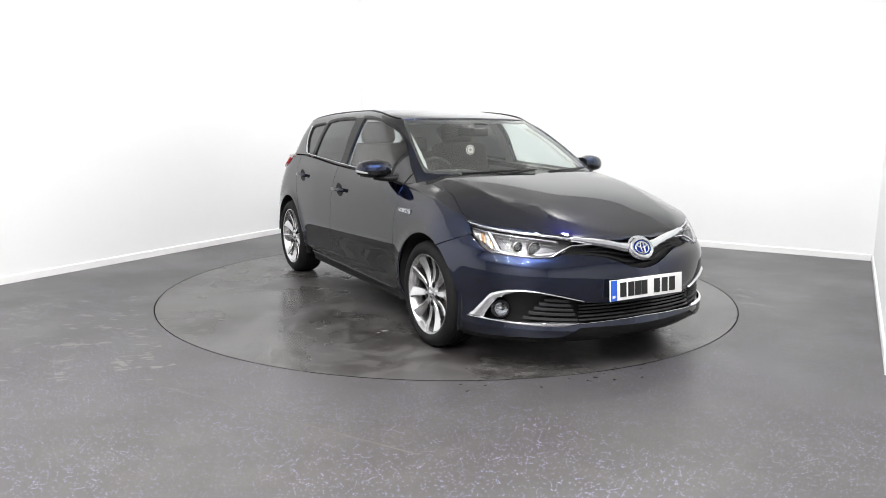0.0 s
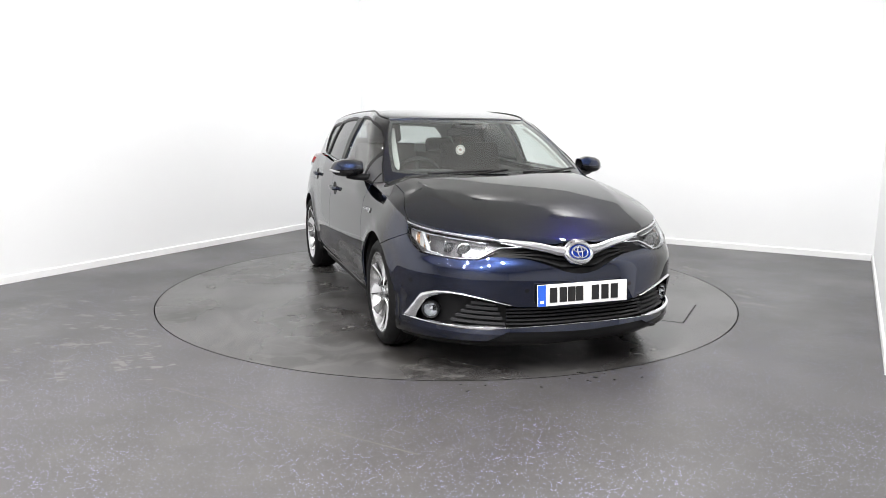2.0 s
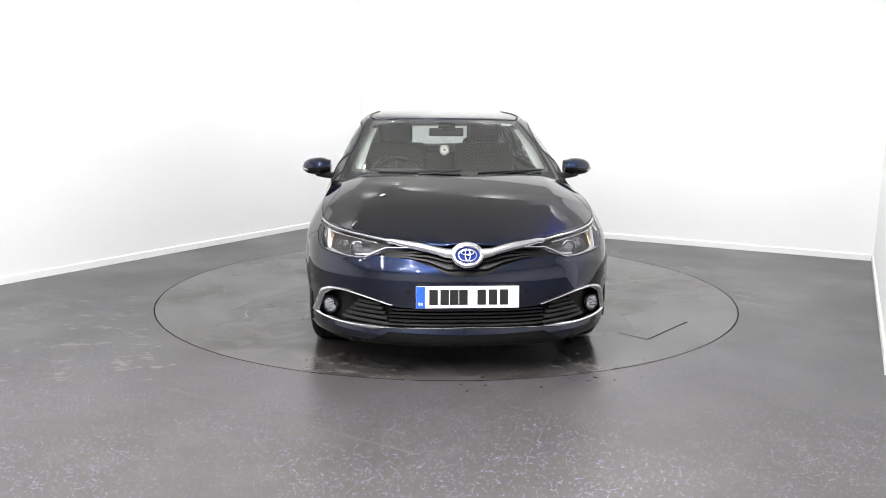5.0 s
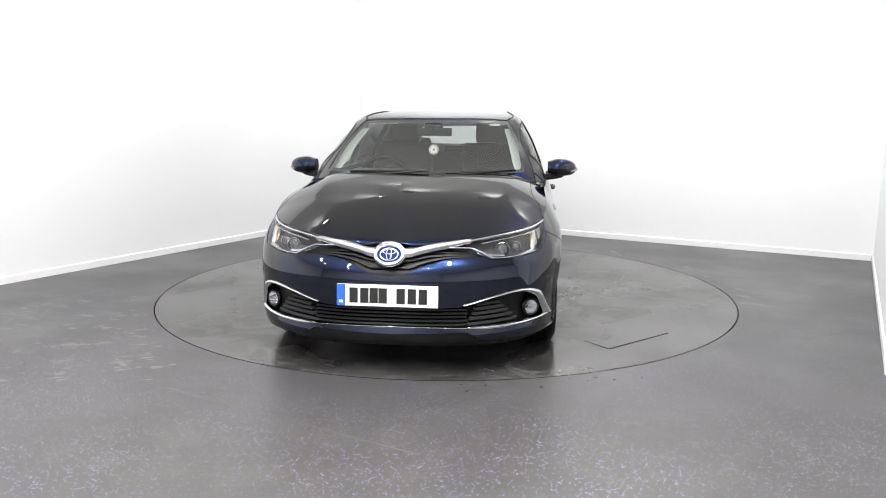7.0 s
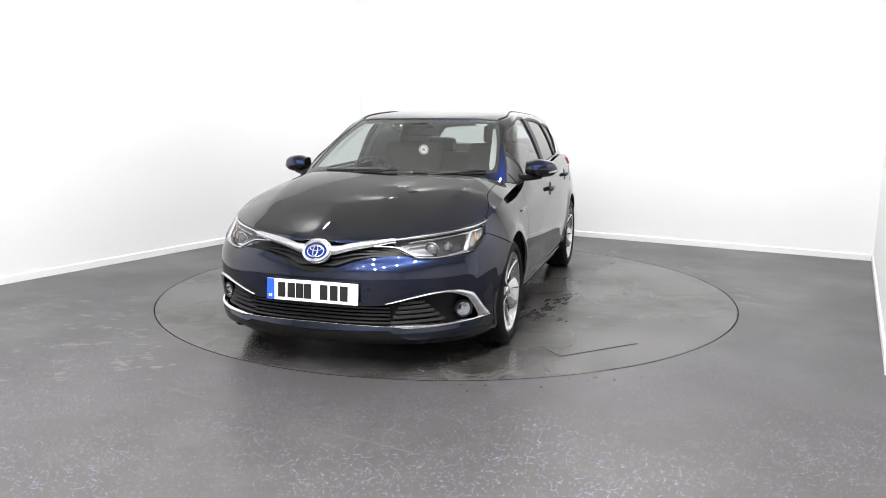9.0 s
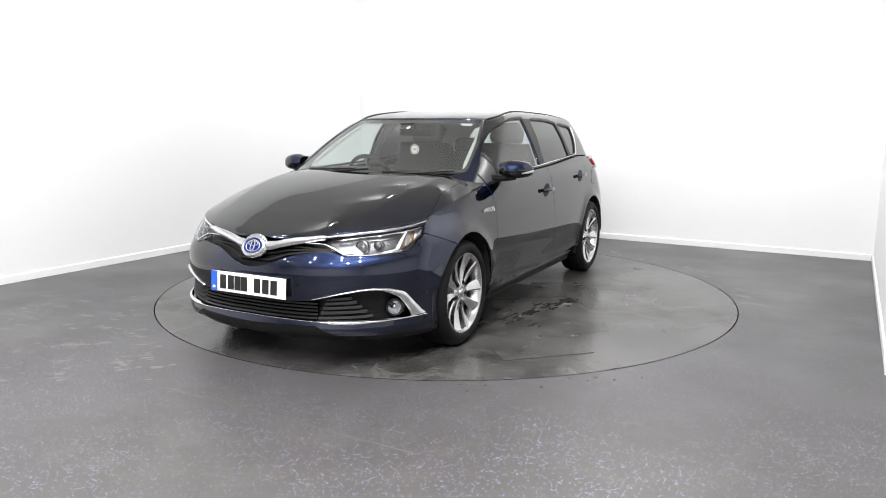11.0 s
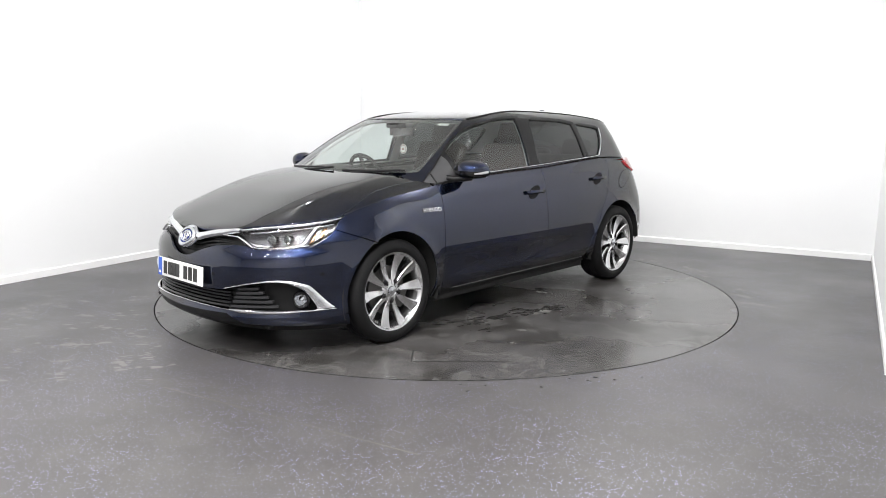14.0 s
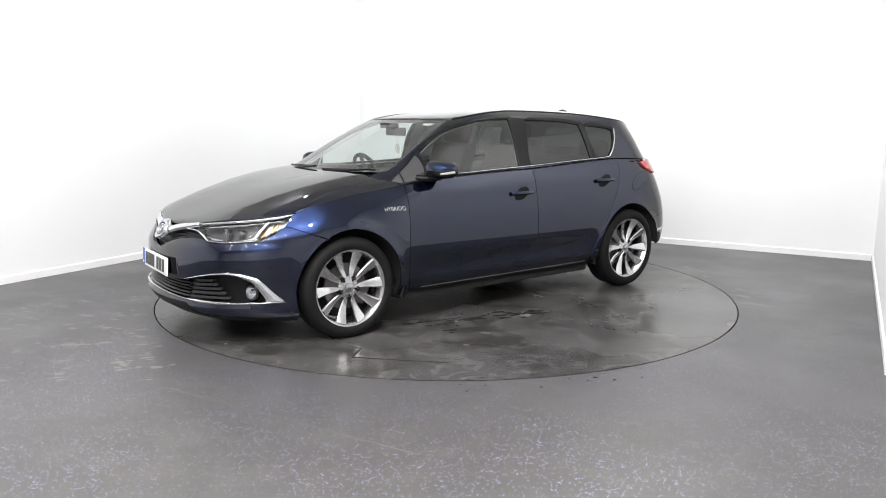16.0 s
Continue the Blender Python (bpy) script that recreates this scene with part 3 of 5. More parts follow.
CROWN = spl([(-1.85, 1.352), (-1.4, 1.416), (-0.8, 1.441), (-0.4, 1.435), (0.0, 1.412), (0.25, 1.384), (0.45, 1.350), (0.7, 1.29)])


def upper(s, z, off=0.0):
    """The point on the glasshouse at the way s round it (0 at the middle of the windscreen) and the height z."""
    if off:
        p = upper(s, z)
        n = normal(upper, s, z)
        return tuple(p[i] + off * n[i] for i in range(3))
    g = 1 if s >= 0 else -1
    s = abs(s)
    a = 0.45 - 0.42 * (z - 1.0)
    xc, xe = SCREEN(z) - a, HATCH(z) + 0.4
    if s < 0.9:
        th = s / 0.9 * QUARTER
        x = xc + a * math.cos(th) ** (2 / 2.2) if th < QUARTER - 1e-9 else xc
        return (x, g * CABIN(z) * math.sin(th) ** (2 / 2.2), z)
    s -= 0.9
    if s < xc - xe:
        x = xc - s
        return (x, g * CABIN(z) * NARROW(x), z)
    th = min(QUARTER, (s - (xc - xe)) / 0.7 * QUARTER)
    x = xe - 0.4 * math.sin(th) ** (2 / 2.5)
    return (x, g * CABIN(z) * NARROW(x) * max(0.0, math.cos(th)) ** (2 / 2.5), z)


def u_at(x, z):
    a = 0.45 - 0.42 * (z - 1.0)
    xc = SCREEN(z) - a
    if x >= xc:
        return math.acos(min(1.0, ((x - xc) / a)) ** 1.1) / QUARTER * 0.9
    return 0.9 + xc - x


def u_of(y, z):
    g, y = (1 if y >= 0 else -1), abs(y)
    lo, hi = 0.0, 0.9
    for _ in range(30):
        mid = (lo + hi) / 2
        if upper(mid, z)[1] < y:
            lo = mid
        else:
            hi = mid
    return g * (lo + hi) / 2


def normal(surface, s, z, e=0.004):
    a, b = surface(s + e, z), surface(s - e, z)
    c, d = surface(s, z + e), surface(s, z - e)
    u = [a[i] - b[i] for i in range(3)]
    v = [c[i] - d[i] for i in range(3)]
    n = (u[1] * v[2] - u[2] * v[1], u[2] * v[0] - u[0] * v[2], u[0] * v[1] - u[1] * v[0])
    k = math.sqrt(sum(q * q for q in n)) or 1.0
    return tuple(q / k for q in n)


# ---- bonnet and roof: arched sheets over those outlines ----
HOOD = spl([(0.85, 1.035), (1.1, 1.005), (1.3, 0.970), (1.6, 0.900), (1.85, 0.818), (2.0, 0.760), (2.09, 0.723), (2.14, 0.700)])


RIDGE = spl([(1.0, 0.585), (1.4, 0.572), (1.65, 0.530), (1.85, 0.490), (2.05, 0.450)])


def edge_y(x):
    """The half width of the car along the wing's and bonnet's edge."""
    z = SEAM(min(x, 2.118))
    if x > NOSE(z) - 1e-4:
        return 1e-4
    return lower(s_at(x, z), z)[1]


def bonnet(x, y, off=0.0):
    w = max(edge_y(x), 1e-3)
    ze = SEAM(x)
    v = min(1.0, abs(y) / w)
    zc = max(HOOD(x), ze)
    z = ze + (zc - ze) * (1 - v ** (3.8 + 0.8 * sstep(1.65, 1.25, x) - 0.8 * sstep(1.12, 0.98, x)))
    d = abs(y) - RIDGE(x)
    z += 0.010 * sstep(2.05, 1.55, x) * math.exp(-math.sqrt(d * d + 0.00012) / 0.07) * (1 - v ** 8)        # the two ridges
    return (x, y, z + off)


def rail_y(x):
    z = RAIL(x)
    return upper(u_at(x, z), z)[1]


def roof(x, y, off=0.0):
    w = max(rail_y(x), 1e-3)
    v = min(1.0, abs(y) / w)
    z = RAIL(x) + (CROWN(x) - RAIL(x)) * (1 - v ** 2.3)
    return (x, y, z + off)


# ---- the car ----
car = tagged(new("car"), "dark navy blue metallic five-door hatchback car standing on the turntable", "car")


def side(pts, step=0.03):
    """Outline points (x, z) on the lower body's left side."""
    return [(s_at(x, z), z) for x, z in dense(pts, step)]


def front(pts, step=0.03):
    """Outline points (y, z) on the lower body's front."""
    return [(s_of(y, z), z) for y, z in dense(pts, step)]


def seam(x0, x1, n=24, drop=0.0):
    """Points along the edge between flank and bonnet."""
    out = []
    for i in range(n + 1):
        x = x0 + (x1 - x0) * i / n
        z = SEAM(x) - drop
        out.append((s_at(x, z), z))
    return out


def arch(cx, a0, a1, r=0.364, n=28, cz=0.322):
    return [(cx + r * math.cos(radians(a0 + (a1 - a0) * i / n)), cz + r * math.sin(radians(a0 + (a1 - a0) * i / n))) for i in range(n + 1)]


def s_end(z):
    return 1.18 + (NOSE(z) - AF) - (TAIL(z) + AR) + 0.8


def both(name, outline, mat, surface=lower, label="", holes=(), **kw):
    """The same panel on the left and on the right side."""
    return [panel(name, [(surface, o, h)], mat, car, label, **kw) for o, h in
            ((outline, list(holes)), (flip(outline), [flip(q) for q in holes]))]


def across(half):
    """A closed outline over the middle from the half on the left, which runs from the top middle to the bottom middle."""
    return half + flip(half)


G = 0.0025                                             # half a shut line
# flank panels
wing = seam(1.605, 0.87 + G, 26, 0.001) + side([(0.87 + G, 0.90), (0.872 + G, 0.60), (0.868 + G, 0.30), (0.86 + G, 0.215), (0.925, 0.215)]) \
    + side(arch(1.3, 196, 65.5)) + side([(1.46, 0.640), (1.58, 0.684), (1.692, 0.725 + G)]) + side([(1.692, 0.727), (1.66, 0.765), (1.605, SEAM(1.605) - 0.001)])


def wing_top(sign):
    o = [(1.62 + (0.86 - 1.62) * i / 20, sign * edge_y(1.62 + (0.86 - 1.62) * i / 20)) for i in range(21)]
    inn = [(0.86 + (1.60 - 0.86) * i / 20, sign * (edge_y(0.86 + (1.60 - 0.86) * i / 20) - 0.012 - 0.075 * sstep(1.62, 1.30, 0.86 + (1.60 - 0.86) * i / 20))) for i in range(21)]
    q = o + inn
    return q if sign > 0 else q[::-1]


for sg in (1, -1):
    w = wing if sg > 0 else flip(wing)
    panel("front_wing", [(lower, w, []), (bonnet, wing_top(sg), [])], PAINT, car)

both("front_door", [(s, z) for s, z in seam(0.87 - G, -0.25 + G, 30, 0.006)] + side([(-0.25 + G, 0.96), (-0.252 + G, 0.80), (-0.258 + G, 0.53), (-0.262 + G, 0.262)])
     + side([(-0.262 + G, 0.258), (0.80, 0.252), (0.852, 0.27), (0.868 - G, 0.33), (0.872 - G, 0.60), (0.87 - G, 0.94)]), PAINT)
rd = [(-1.205, 1.03), (-1.20, 0.95), (-1.172, 0.856), (-1.115, 0.74), (-1.03, 0.621), (-0.955, 0.50), (-0.905, 0.40), (-0.862, 0.30), (-0.83, 0.262)]
both("rear_door", seam(-0.25 - G, -1.205 + G, 30, 0.006) + side([(x + G, z) for x, z in rd]) + side([(-0.83, 0.262), (-0.262 - G, 0.258), (-0.258 - G, 0.53), (-0.25 - G, 0.94)]), PAINT)
# shade below the doors is put into the sill's black
both("sill", side([(0.85, 0.246), (-0.835, 0.250), (-0.90, 0.205), (0.92, 0.205)]), BLACK, label="lower sill, black for the shade under the doors", off=-0.022)

quarter_top = [(1.18 + NOSE(z) - AF - x, z) for x, z in [(-1.205 - G + (-1.50 + 1.205) * i / 10, SEAM(-1.205 + (-1.5 + 1.205) * i / 10) - 0.006) for i in range(11)]]
both("rear_quarter", quarter_top + [(s_end(z) - 0.86 + 0.86 * f, z) for f, z in ((0.0, 1.015), (0.3, 1.01), (0.6, 1.0), (1.0, 0.99))]
     + [(s_end(z), z) for z in (0.9, 0.8, 0.70)] + [(s_end(0.60) - 0.5, 0.60)] + side([(-1.57, 0.545)]) + side(arch(-1.3, 140, -12))
     + side([(-0.905, 0.225), (-0.862 - G, 0.298)]) + side([(x - G, z) for x, z in rd[::-1]][1:]), PAINT)
both("rear_bumper", side([(-1.572, 0.5415)]) + [(s_end(0.595) - 0.5, 0.596), (s_end(0.695), 0.696), (s_end(0.5), 0.5), (s_end(0.38), 0.38)] + [(s_end(0.37) - 0.4, 0.37), (s_end(0.33) - 0.62, 0.325)]
     + side(arch(-1.3, 182, 141)), PAINT)
both("rear_reflector", [(s_end(0.43) - 0.83 + a, z) for a, z in ((0.10, 0.447), (0.22, 0.452), (0.22, 0.432), (0.10, 0.424))], SILVER, off=0.003)

# front bumper and its openings, as measures of height over the half width
grille_low = [(0.0, 0.552), (0.05, 0.556), (0.10, 0.568), (0.148, 0.587), (0.20, 0.608), (0.28, 0.630), (0.40, 0.641), (0.47, 0.640), (0.521, 0.624)]
lamp_low = [(0.521, 0.624), (0.60, 0.622), (0.68, 0.628), (0.738, 0.637)]
blade = [(0.66, 0.205), (0.55, 0.208), (0.49, 0.214), (0.44, 0.240), (0.40, 0.262), (0.30, 0.262), (0.0, 0.256)]
opening = [(0.0, 0.386), (0.20, 0.386), (0.36, 0.392), (0.40, 0.414), (0.514, 0.441), (0.60, 0.458), (0.66, 0.463), (0.715, 0.457), (0.745, 0.44)]
opening_s = [(1.87, 0.43), (1.83, 0.385), (1.79, 0.335), (1.765, 0.300), (1.775, 0.285)]
opening_b = [(0.77, 0.282), (0.70, 0.279), (0.60, 0.278), (0.48, 0.279), (0.40, 0.284), (0.25, 0.292), (0.0, 0.296)]
hole_half = front(opening) + side(opening_s) + front(opening_b)
bumper_half = front(grille_low) + front(lamp_low) + side([(1.83, 0.640), (1.76, 0.680), (1.692, 0.725 - G), (1.58, 0.684 - 2 * G), (1.462, 0.633)]) + side(arch(1.3, 62, -22)[1:]) + side([(1.63, 0.178), (1.70, 0.190)]) + front(blade)
panel("front_bumper", [(lower, across(bumper_half), [across(hole_half)])], PAINT, car, depth=0.03, step=0.03)
lip_half = front([(0.0, 0.262), (0.30, 0.268), (0.40, 0.268), (0.45, 0.245), (0.50, 0.220), (0.66, 0.212)]) + side([(1.70, 0.198), (1.64, 0.185), (1.64, 0.15)]) + front([(0.66, 0.150), (0.40, 0.155), (0.0, 0.165)])
panel("lower_lip", [(lower, across(lip_half), [])], BLACK, car, "black plastic lower lip", off=-0.014)

# upper grille, chrome bar and emblem
g_half = front([(0.0, 0.690), (0.15, 0.695), (0.25, 0.708), (0.372, 0.724), (0.47, 0.66), (0.54, 0.628), (0.52, 0.615), (0.40, 0.626), (0.28, 0.615), (0.148, 0.572), (0.05, 0.540), (0.0, 0.535)])
upper_grille = panel("upper_grille", [(lower, across(g_half), [])], BLACK, car, "black slotted upper grille", off=-0.045)
for k in range(3):
    f = 0.28 + 0.24 * k
    low = [(0.10, 0.570), (0.20, 0.610), (0.30, 0.634), (0.46, 0.641)]
    line = [(y, z + (0.694 - z) * f * (1 - 0.55 * sstep(0.2, 0.46, y))) for y, z in low]
    half = front([(0.0, line[0][1] + 0.004)] + [(y, z + 0.004) for y, z in line]) + front([(y, z - 0.004) for y, z in line[::-1]] + [(0.0, line[0][1] - 0.004)])
    panel("slat", [(lower, across(half), [])], BLACK, upper_grille, off=-0.022, depth=0.02)
bt = [(0.405, 0.726), (0.38, 0.728), (0.319, 0.721), (0.25, 0.714), (0.18, 0.702), (0.124, 0.689), (0.0, 0.682)]
bl = [(0.405, 0.702), (0.382, 0.702), (0.309, 0.687), (0.225, 0.672), (0.155, 0.656), (0.113, 0.643), (0.0, 0.632)]
ft, fl = front(bt), front(bl)
ribbon("chrome_bar", lower, ft + [(-s, z) for s, z in reversed(ft)][1:], fl + [(-s, z) for s, z in reversed(fl)][1:], BRIGHT, car, "satin chrome wing-shaped bar", 0.008, 0.010, 80)
for sg in (1, -1):                                     # thin chrome line under the lamps
    q = front([(0.30, 0.690), (0.365, 0.690), (0.412, 0.687), (0.472, 0.664), (0.529, 0.631)])
    r_ = front([(0.30, 0.682), (0.366, 0.679), (0.408, 0.677), (0.456, 0.656), (0.513, 0.627)])
    ribbon("chrome_line", lower, q if sg > 0 else [(-s, z) for s, z in q], r_ if sg > 0 else [(-s, z) for s, z in r_], BRIGHT, car, "thin chrome grille line", 0.005, 0.006, 48)


def disc_on(name, y, z, r, mat, parent, off, zr=None, ring=0.0, depth=0.012, label="", n=40):
    """A round or oval plate that lies on the front."""
    zr = zr or r
    o = [(y + r * math.cos(2 * math.pi * i / n), z + zr * math.sin(2 * math.pi * i / n)) for i in range(n)]
    h = [[(y + (r - ring) * math.cos(2 * math.pi * i / n), z + (zr - ring) * math.sin(2 * math.pi * i / n)) for i in range(n)]] if ring else []
    cv = lambda q: [(s_of(a, b), b) for a, b in q]
    return panel(name, [(lower, cv(o), [cv(q) for q in h])], mat, parent, label, depth, off, 0.02, 0.9 if ring else 0.0)


emblem = disc_on("emblem", 0, 0.647, 0.066, EMBLEM, car, 0.022, 0.045, label="round blue and chrome emblem")
disc_on("emblem_ring", 0, 0.647, 0.076, SILVER, emblem, 0.028, 0.054, ring=0.014, depth=0.03)
disc_on("emblem_collar", 0, 0.654, 0.083, SILVER, emblem, 0.014, 0.060, ring=0.020, depth=0.02)
disc_on("emblem_oval", 0, 0.647, 0.048, SILVER, emblem, 0.0275, 0.033, ring=0.006)
disc_on("emblem_oval", 0, 0.660, 0.034, SILVER, emblem, 0.029, 0.014, ring=0.005)
disc_on("emblem_oval", 0, 0.648, 0.015, SILVER, emblem, 0.0305, 0.031, ring=0.0045)

# lower grille, fog lamp bays and trims
lower_grille = panel("lower_grille", [(lower, across(hole_half), [])], BLACK, car, "black lower grille and lamp bays", off=-0.06, depth=0)
for k in range(5):
    z = 0.306 + 0.0185 * k
    w = 0.40
    half = front([(0.0, z + 0.0045), (w, z + 0.0045 - 0.004)]) + front([(w, z - 0.0085), (0.0, z - 0.0045)])
    panel("slat", [(lower, across(half), [])], GLOSS, lower_grille, off=-0.008, depth=0.03)
for sg in (1, -1):
    for k in range(5):
        z = 0.300 + 0.024 * k
        y1 = 0.655 - 0.022 * k
        q = front([(0.405 + 0.012 * k, z + 0.008), (y1, z + 0.016)]) + front([(y1, z + 0.004), (0.405 + 0.012 * k, z - 0.004)])
        panel("slat", [(lower, q if sg > 0 else flip(q), [])], SATIN, lower_grille, off=-0.012, depth=0.03)
    fy, fz = 0.742 * sg, 0.342
    p_, n_ = Vector(lower(s_of(fy, fz), fz)), Vector(normal(lower, s_of(fy, fz), fz))
    mf = Matrix.Translation(p_ - n_ * 0.030) @ (n_ + Vector((0.9, 0, 0))).normalized().to_track_quat("Z", "Y").to_matrix().to_4x4()
    bm = bmesh.new()
    lathe(bm, [(0.0005, -0.035), (0.012, -0.033), (0.024, -0.024), (0.033, -0.010), (0.038, 0.006)], mf, 36)
    fog = part("fog_lamp", bm, CHROME, car, "round fog lamp with clear lens")
    bm = bmesh.new()
    lathe(bm, [(0.038, -0.02), (0.052, -0.02), (0.052, 0.004), (0.046, 0.010), (0.038, 0.008)], mf, 36, True)
    part("fog_bezel", bm, GLOSS, fog)
    bm = bmesh.new()
    lathe(bm, [(0.0005, 0.004), (0.008, 0.002), (0.011, -0.006), (0.011, -0.03)], mf, 20)
    part("fog_bulb", bm, BRIGHT, fog)
    bm = bmesh.new()
    lathe(bm, [(0.0005, 0.019), (0.014, 0.017), (0.027, 0.012), (0.0385, 0.003)], mf, 36)
    part("fog_lens", bm, LENS, fog)
    mir = (lambda q: q) if sg > 0 else (lambda q: [(-s, z) for s, z in q])
    bt = front([(0.375, 0.404), (0.514, 0.440), (0.60, 0.458), (0.66, 0.464), (0.715, 0.459), (0.75, 0.444)]) + side([(1.86, 0.430), (1.81, 0.375), (1.760, 0.320), (1.722, 0.292)])
    bl = front([(0.38, 0.396), (0.514, 0.428), (0.60, 0.444), (0.66, 0.448), (0.70, 0.439), (0.722, 0.426)]) + side([(1.892, 0.406), (1.860, 0.364), (1.832, 0.318), (1.822, 0.288)])
    ribbon("fog_brow", lower, mir(bt), mir(bl), BRIGHT, car, "satin chrome brow over the fog lamp", 0.004, 0.007, 60)
    bt = front([(0.40, 0.288), (0.47, 0.293), (0.60, 0.290), (0.70, 0.291), (0.77, 0.292)]) + side([(1.75, 0.295), (1.725, 0.288)])
    bl = front([(0.425, 0.276), (0.48, 0.268), (0.60, 0.268), (0.70, 0.272), (0.77, 0.278)]) + side([(1.75, 0.282), (1.72, 0.284)])
    ribbon("lower_trim", lower, mir(bt), mir(bl), CHROME, car, "chrome strip under the fog lamp", 0.004, 0.006, 50)
bt, bl = front([(0.42, 0.285), (0.25, 0.293), (0.0, 0.297)]), front([(0.42, 0.278), (0.25, 0.285), (0.0, 0.289)])
ribbon("lip_trim", lower, bt + [(-s, z) for s, z in reversed(bt)][1:], bl + [(-s, z) for s, z in reversed(bl)][1:], CHROME, car, "thin chrome lip strip", 0.004, 0.005, 60)

# parking sensors
for y, z in ((0.30, 0.475), (-0.30, 0.475)):
    disc_on("parking_sensor", y, z, 0.011, GLOSS, car, 0.0015, depth=0.004, n=20)
for sg in (1, -1):
    q = [(s_at(1.80 + 0.011 * math.cos(a), 0.49), 0.49 + 0.011 * math.sin(a)) for a in [2 * math.pi * i / 20 for i in range(20)]]
    panel("parking_sensor", [(lower, q if sg > 0 else flip(q), [])], GLOSS, car, off=0.0015, depth=0.004, step=0.02)

# number plate: bars stand for the characters
PX = 2.222
tilt = pose(PX, -0.002, 0.455, 0, -4, 0)
bm = bmesh.new()
box(bm, -0.008, 0.0, -0.26, 0.26, -0.0555, 0.0555, tilt, 0.002)
plate = part("number_plate", bm, PLATE, car, "white front number plate with dark bars")
bm = bmesh.new()
box(bm, 0.0003, 0.0016, -0.259, -0.215, -0.0545, 0.0545, tilt)
part("country_band", bm, BLUE, plate, "blue band")
bm = bmesh.new()
for i in range(2):
    box(bm, 0.0018, 0.0026, -0.247 + 0.011 * i, -0.239 + 0.011 * i, -0.040, -0.026, tilt)
part("band_mark", bm, PLATE, plate)
bar_y = [-0.172, -0.116, -0.068, -0.022, 0.070, 0.127, 0.183]
bar_mesh = bmesh.new()
box(bar_mesh, 0.0003, 0.0022, -0.0215, 0.0215, -0.0385, 0.0385)
for i, y in enumerate(bar_y):
    bm = bar_mesh.copy()
    bm.transform(tilt @ Matrix.Translation((0, y, 0)))
    part("plate_bar", bm, INK, plate)
bar_mesh.free()
bm = bmesh.new()
box(bm, -0.04, -0.009, -0.20, 0.20, -0.045, 0.045, tilt)
part("plate_mount", bm, BLACK, plate)

# head lamps
for sg in (1, -1):
    m = (lambda q: q) if sg > 0 else flip
    top = seam(2.055, 1.605, 26, 0.001)
    edge = side([(1.66, 0.765), (1.692, 0.727), (1.76, 0.682), (1.83, 0.642)]) + front([(0.738, 0.639), (0.68, 0.630), (0.60, 0.624), (0.521, 0.626), (0.45, 0.655), (0.39, 0.690)])
    hl = panel("headlight", [(lower, m(top + edge), [])], LAMPBACK, car, "clear headlight with chrome light guides", off=-0.055, depth=0)
    # chrome guide along the top and hooked guide below
    def strip_of(line, w, o, mat, nm, lab=""):
        mir = (lambda q: q) if sg > 0 else (lambda q: [(-s, z) for s, z in q])
        ribbon(nm, lower, mir(line), mir([(s, z - w) for s, z in line]), mat, hl, lab, o, 0.005, 30)
    strip_of(seam(2.06, 1.63, 24, 0.004), 0.012, -0.004, BRIGHT, "top_guide", "chrome light guide")
    strip_of(seam(2.03, 1.68, 20, 0.024), 0.008, -0.012, BRIGHT, "inner_guide")
    strip_of(front([(0.44, 0.668), (0.48, 0.652), (0.525, 0.640), (0.60, 0.637), (0.68, 0.643)]) + side([(1.84, 0.654)]), 0.011, -0.012, BRIGHT, "lower_guide", "chrome light guide")
    mir = (lambda q: q) if sg > 0 else (lambda q: [(-s, z) for s, z in q])
    ribbon("hook_guide", lower, mir(front([(0.655, 0.642)]) + side([(1.875, 0.662), (1.835, 0.705), (1.785, 0.748)])), mir(front([(0.70, 0.640)]) + side([(1.850, 0.654), (1.812, 0.700), (1.758, 0.752)])), BRIGHT, hl, "chrome light guide rising from the lower edge", -0.012, 0.006, 30)
    for k in range(5):                                 # ribbed reflector behind the hooked guide
        x0 = 1.795 - 0.027 * k
        q = side([(x0, 0.742 + 0.004 * k), (x0 - 0.0255, 0.745 + 0.004 * k), (x0 + 0.0245 - 0.004 * k, 0.672 + 0.014 * k), (x0 + 0.050 - 0.004 * k, 0.664 + 0.014 * k)])
        panel("reflector_rib", [(lower, m(q), [])], AMBER if k in (0, 2) else RIBBED, hl, off=-0.034 + 0.002 * (k % 2), depth=0.010, step=0.02, bulge=0.9)
    q = front([(0.475, 0.676), (0.545, 0.690), (0.600, 0.648), (0.520, 0.650)])
    panel("inner_fin", [(lower, m(q), [])], ALLOYDARK, hl, "grey inner fin", off=-0.040, depth=0.008, step=0.02)
    q = front([(0.455, 0.667), (0.520, 0.655), (0.590, 0.649), (0.588, 0.642), (0.520, 0.645)])
    panel("fin_edge", [(lower, m(q), [])], BRIGHT, hl, "bright edge of the inner fin", off=-0.022, depth=0.008, step=0.02)
    for y, r, z in ((0.585, 0.030, 0.684), (0.655, 0.021, 0.694)):
        p = Vector(lower(s_of(y * sg, z), z))
        n_ = Vector(normal(lower, s_of(y * sg, z), z))
        fwd = Vector((1, 0.10 * sg, 0)).normalized()
        mm = Matrix.Translation(p - n_ * 0.042) @ fwd.to_track_quat("Z", "Y").to_matrix().to_4x4()
        bm = bmesh.new()
        lathe(bm, [(r * 1.05, -0.02), (r * 1.28, 0.012), (r * 1.18, 0.014), (r, 0.0)], mm, 32, True)
        part("lens_ring", bm, SILVER, hl)
        bm = bmesh.new()
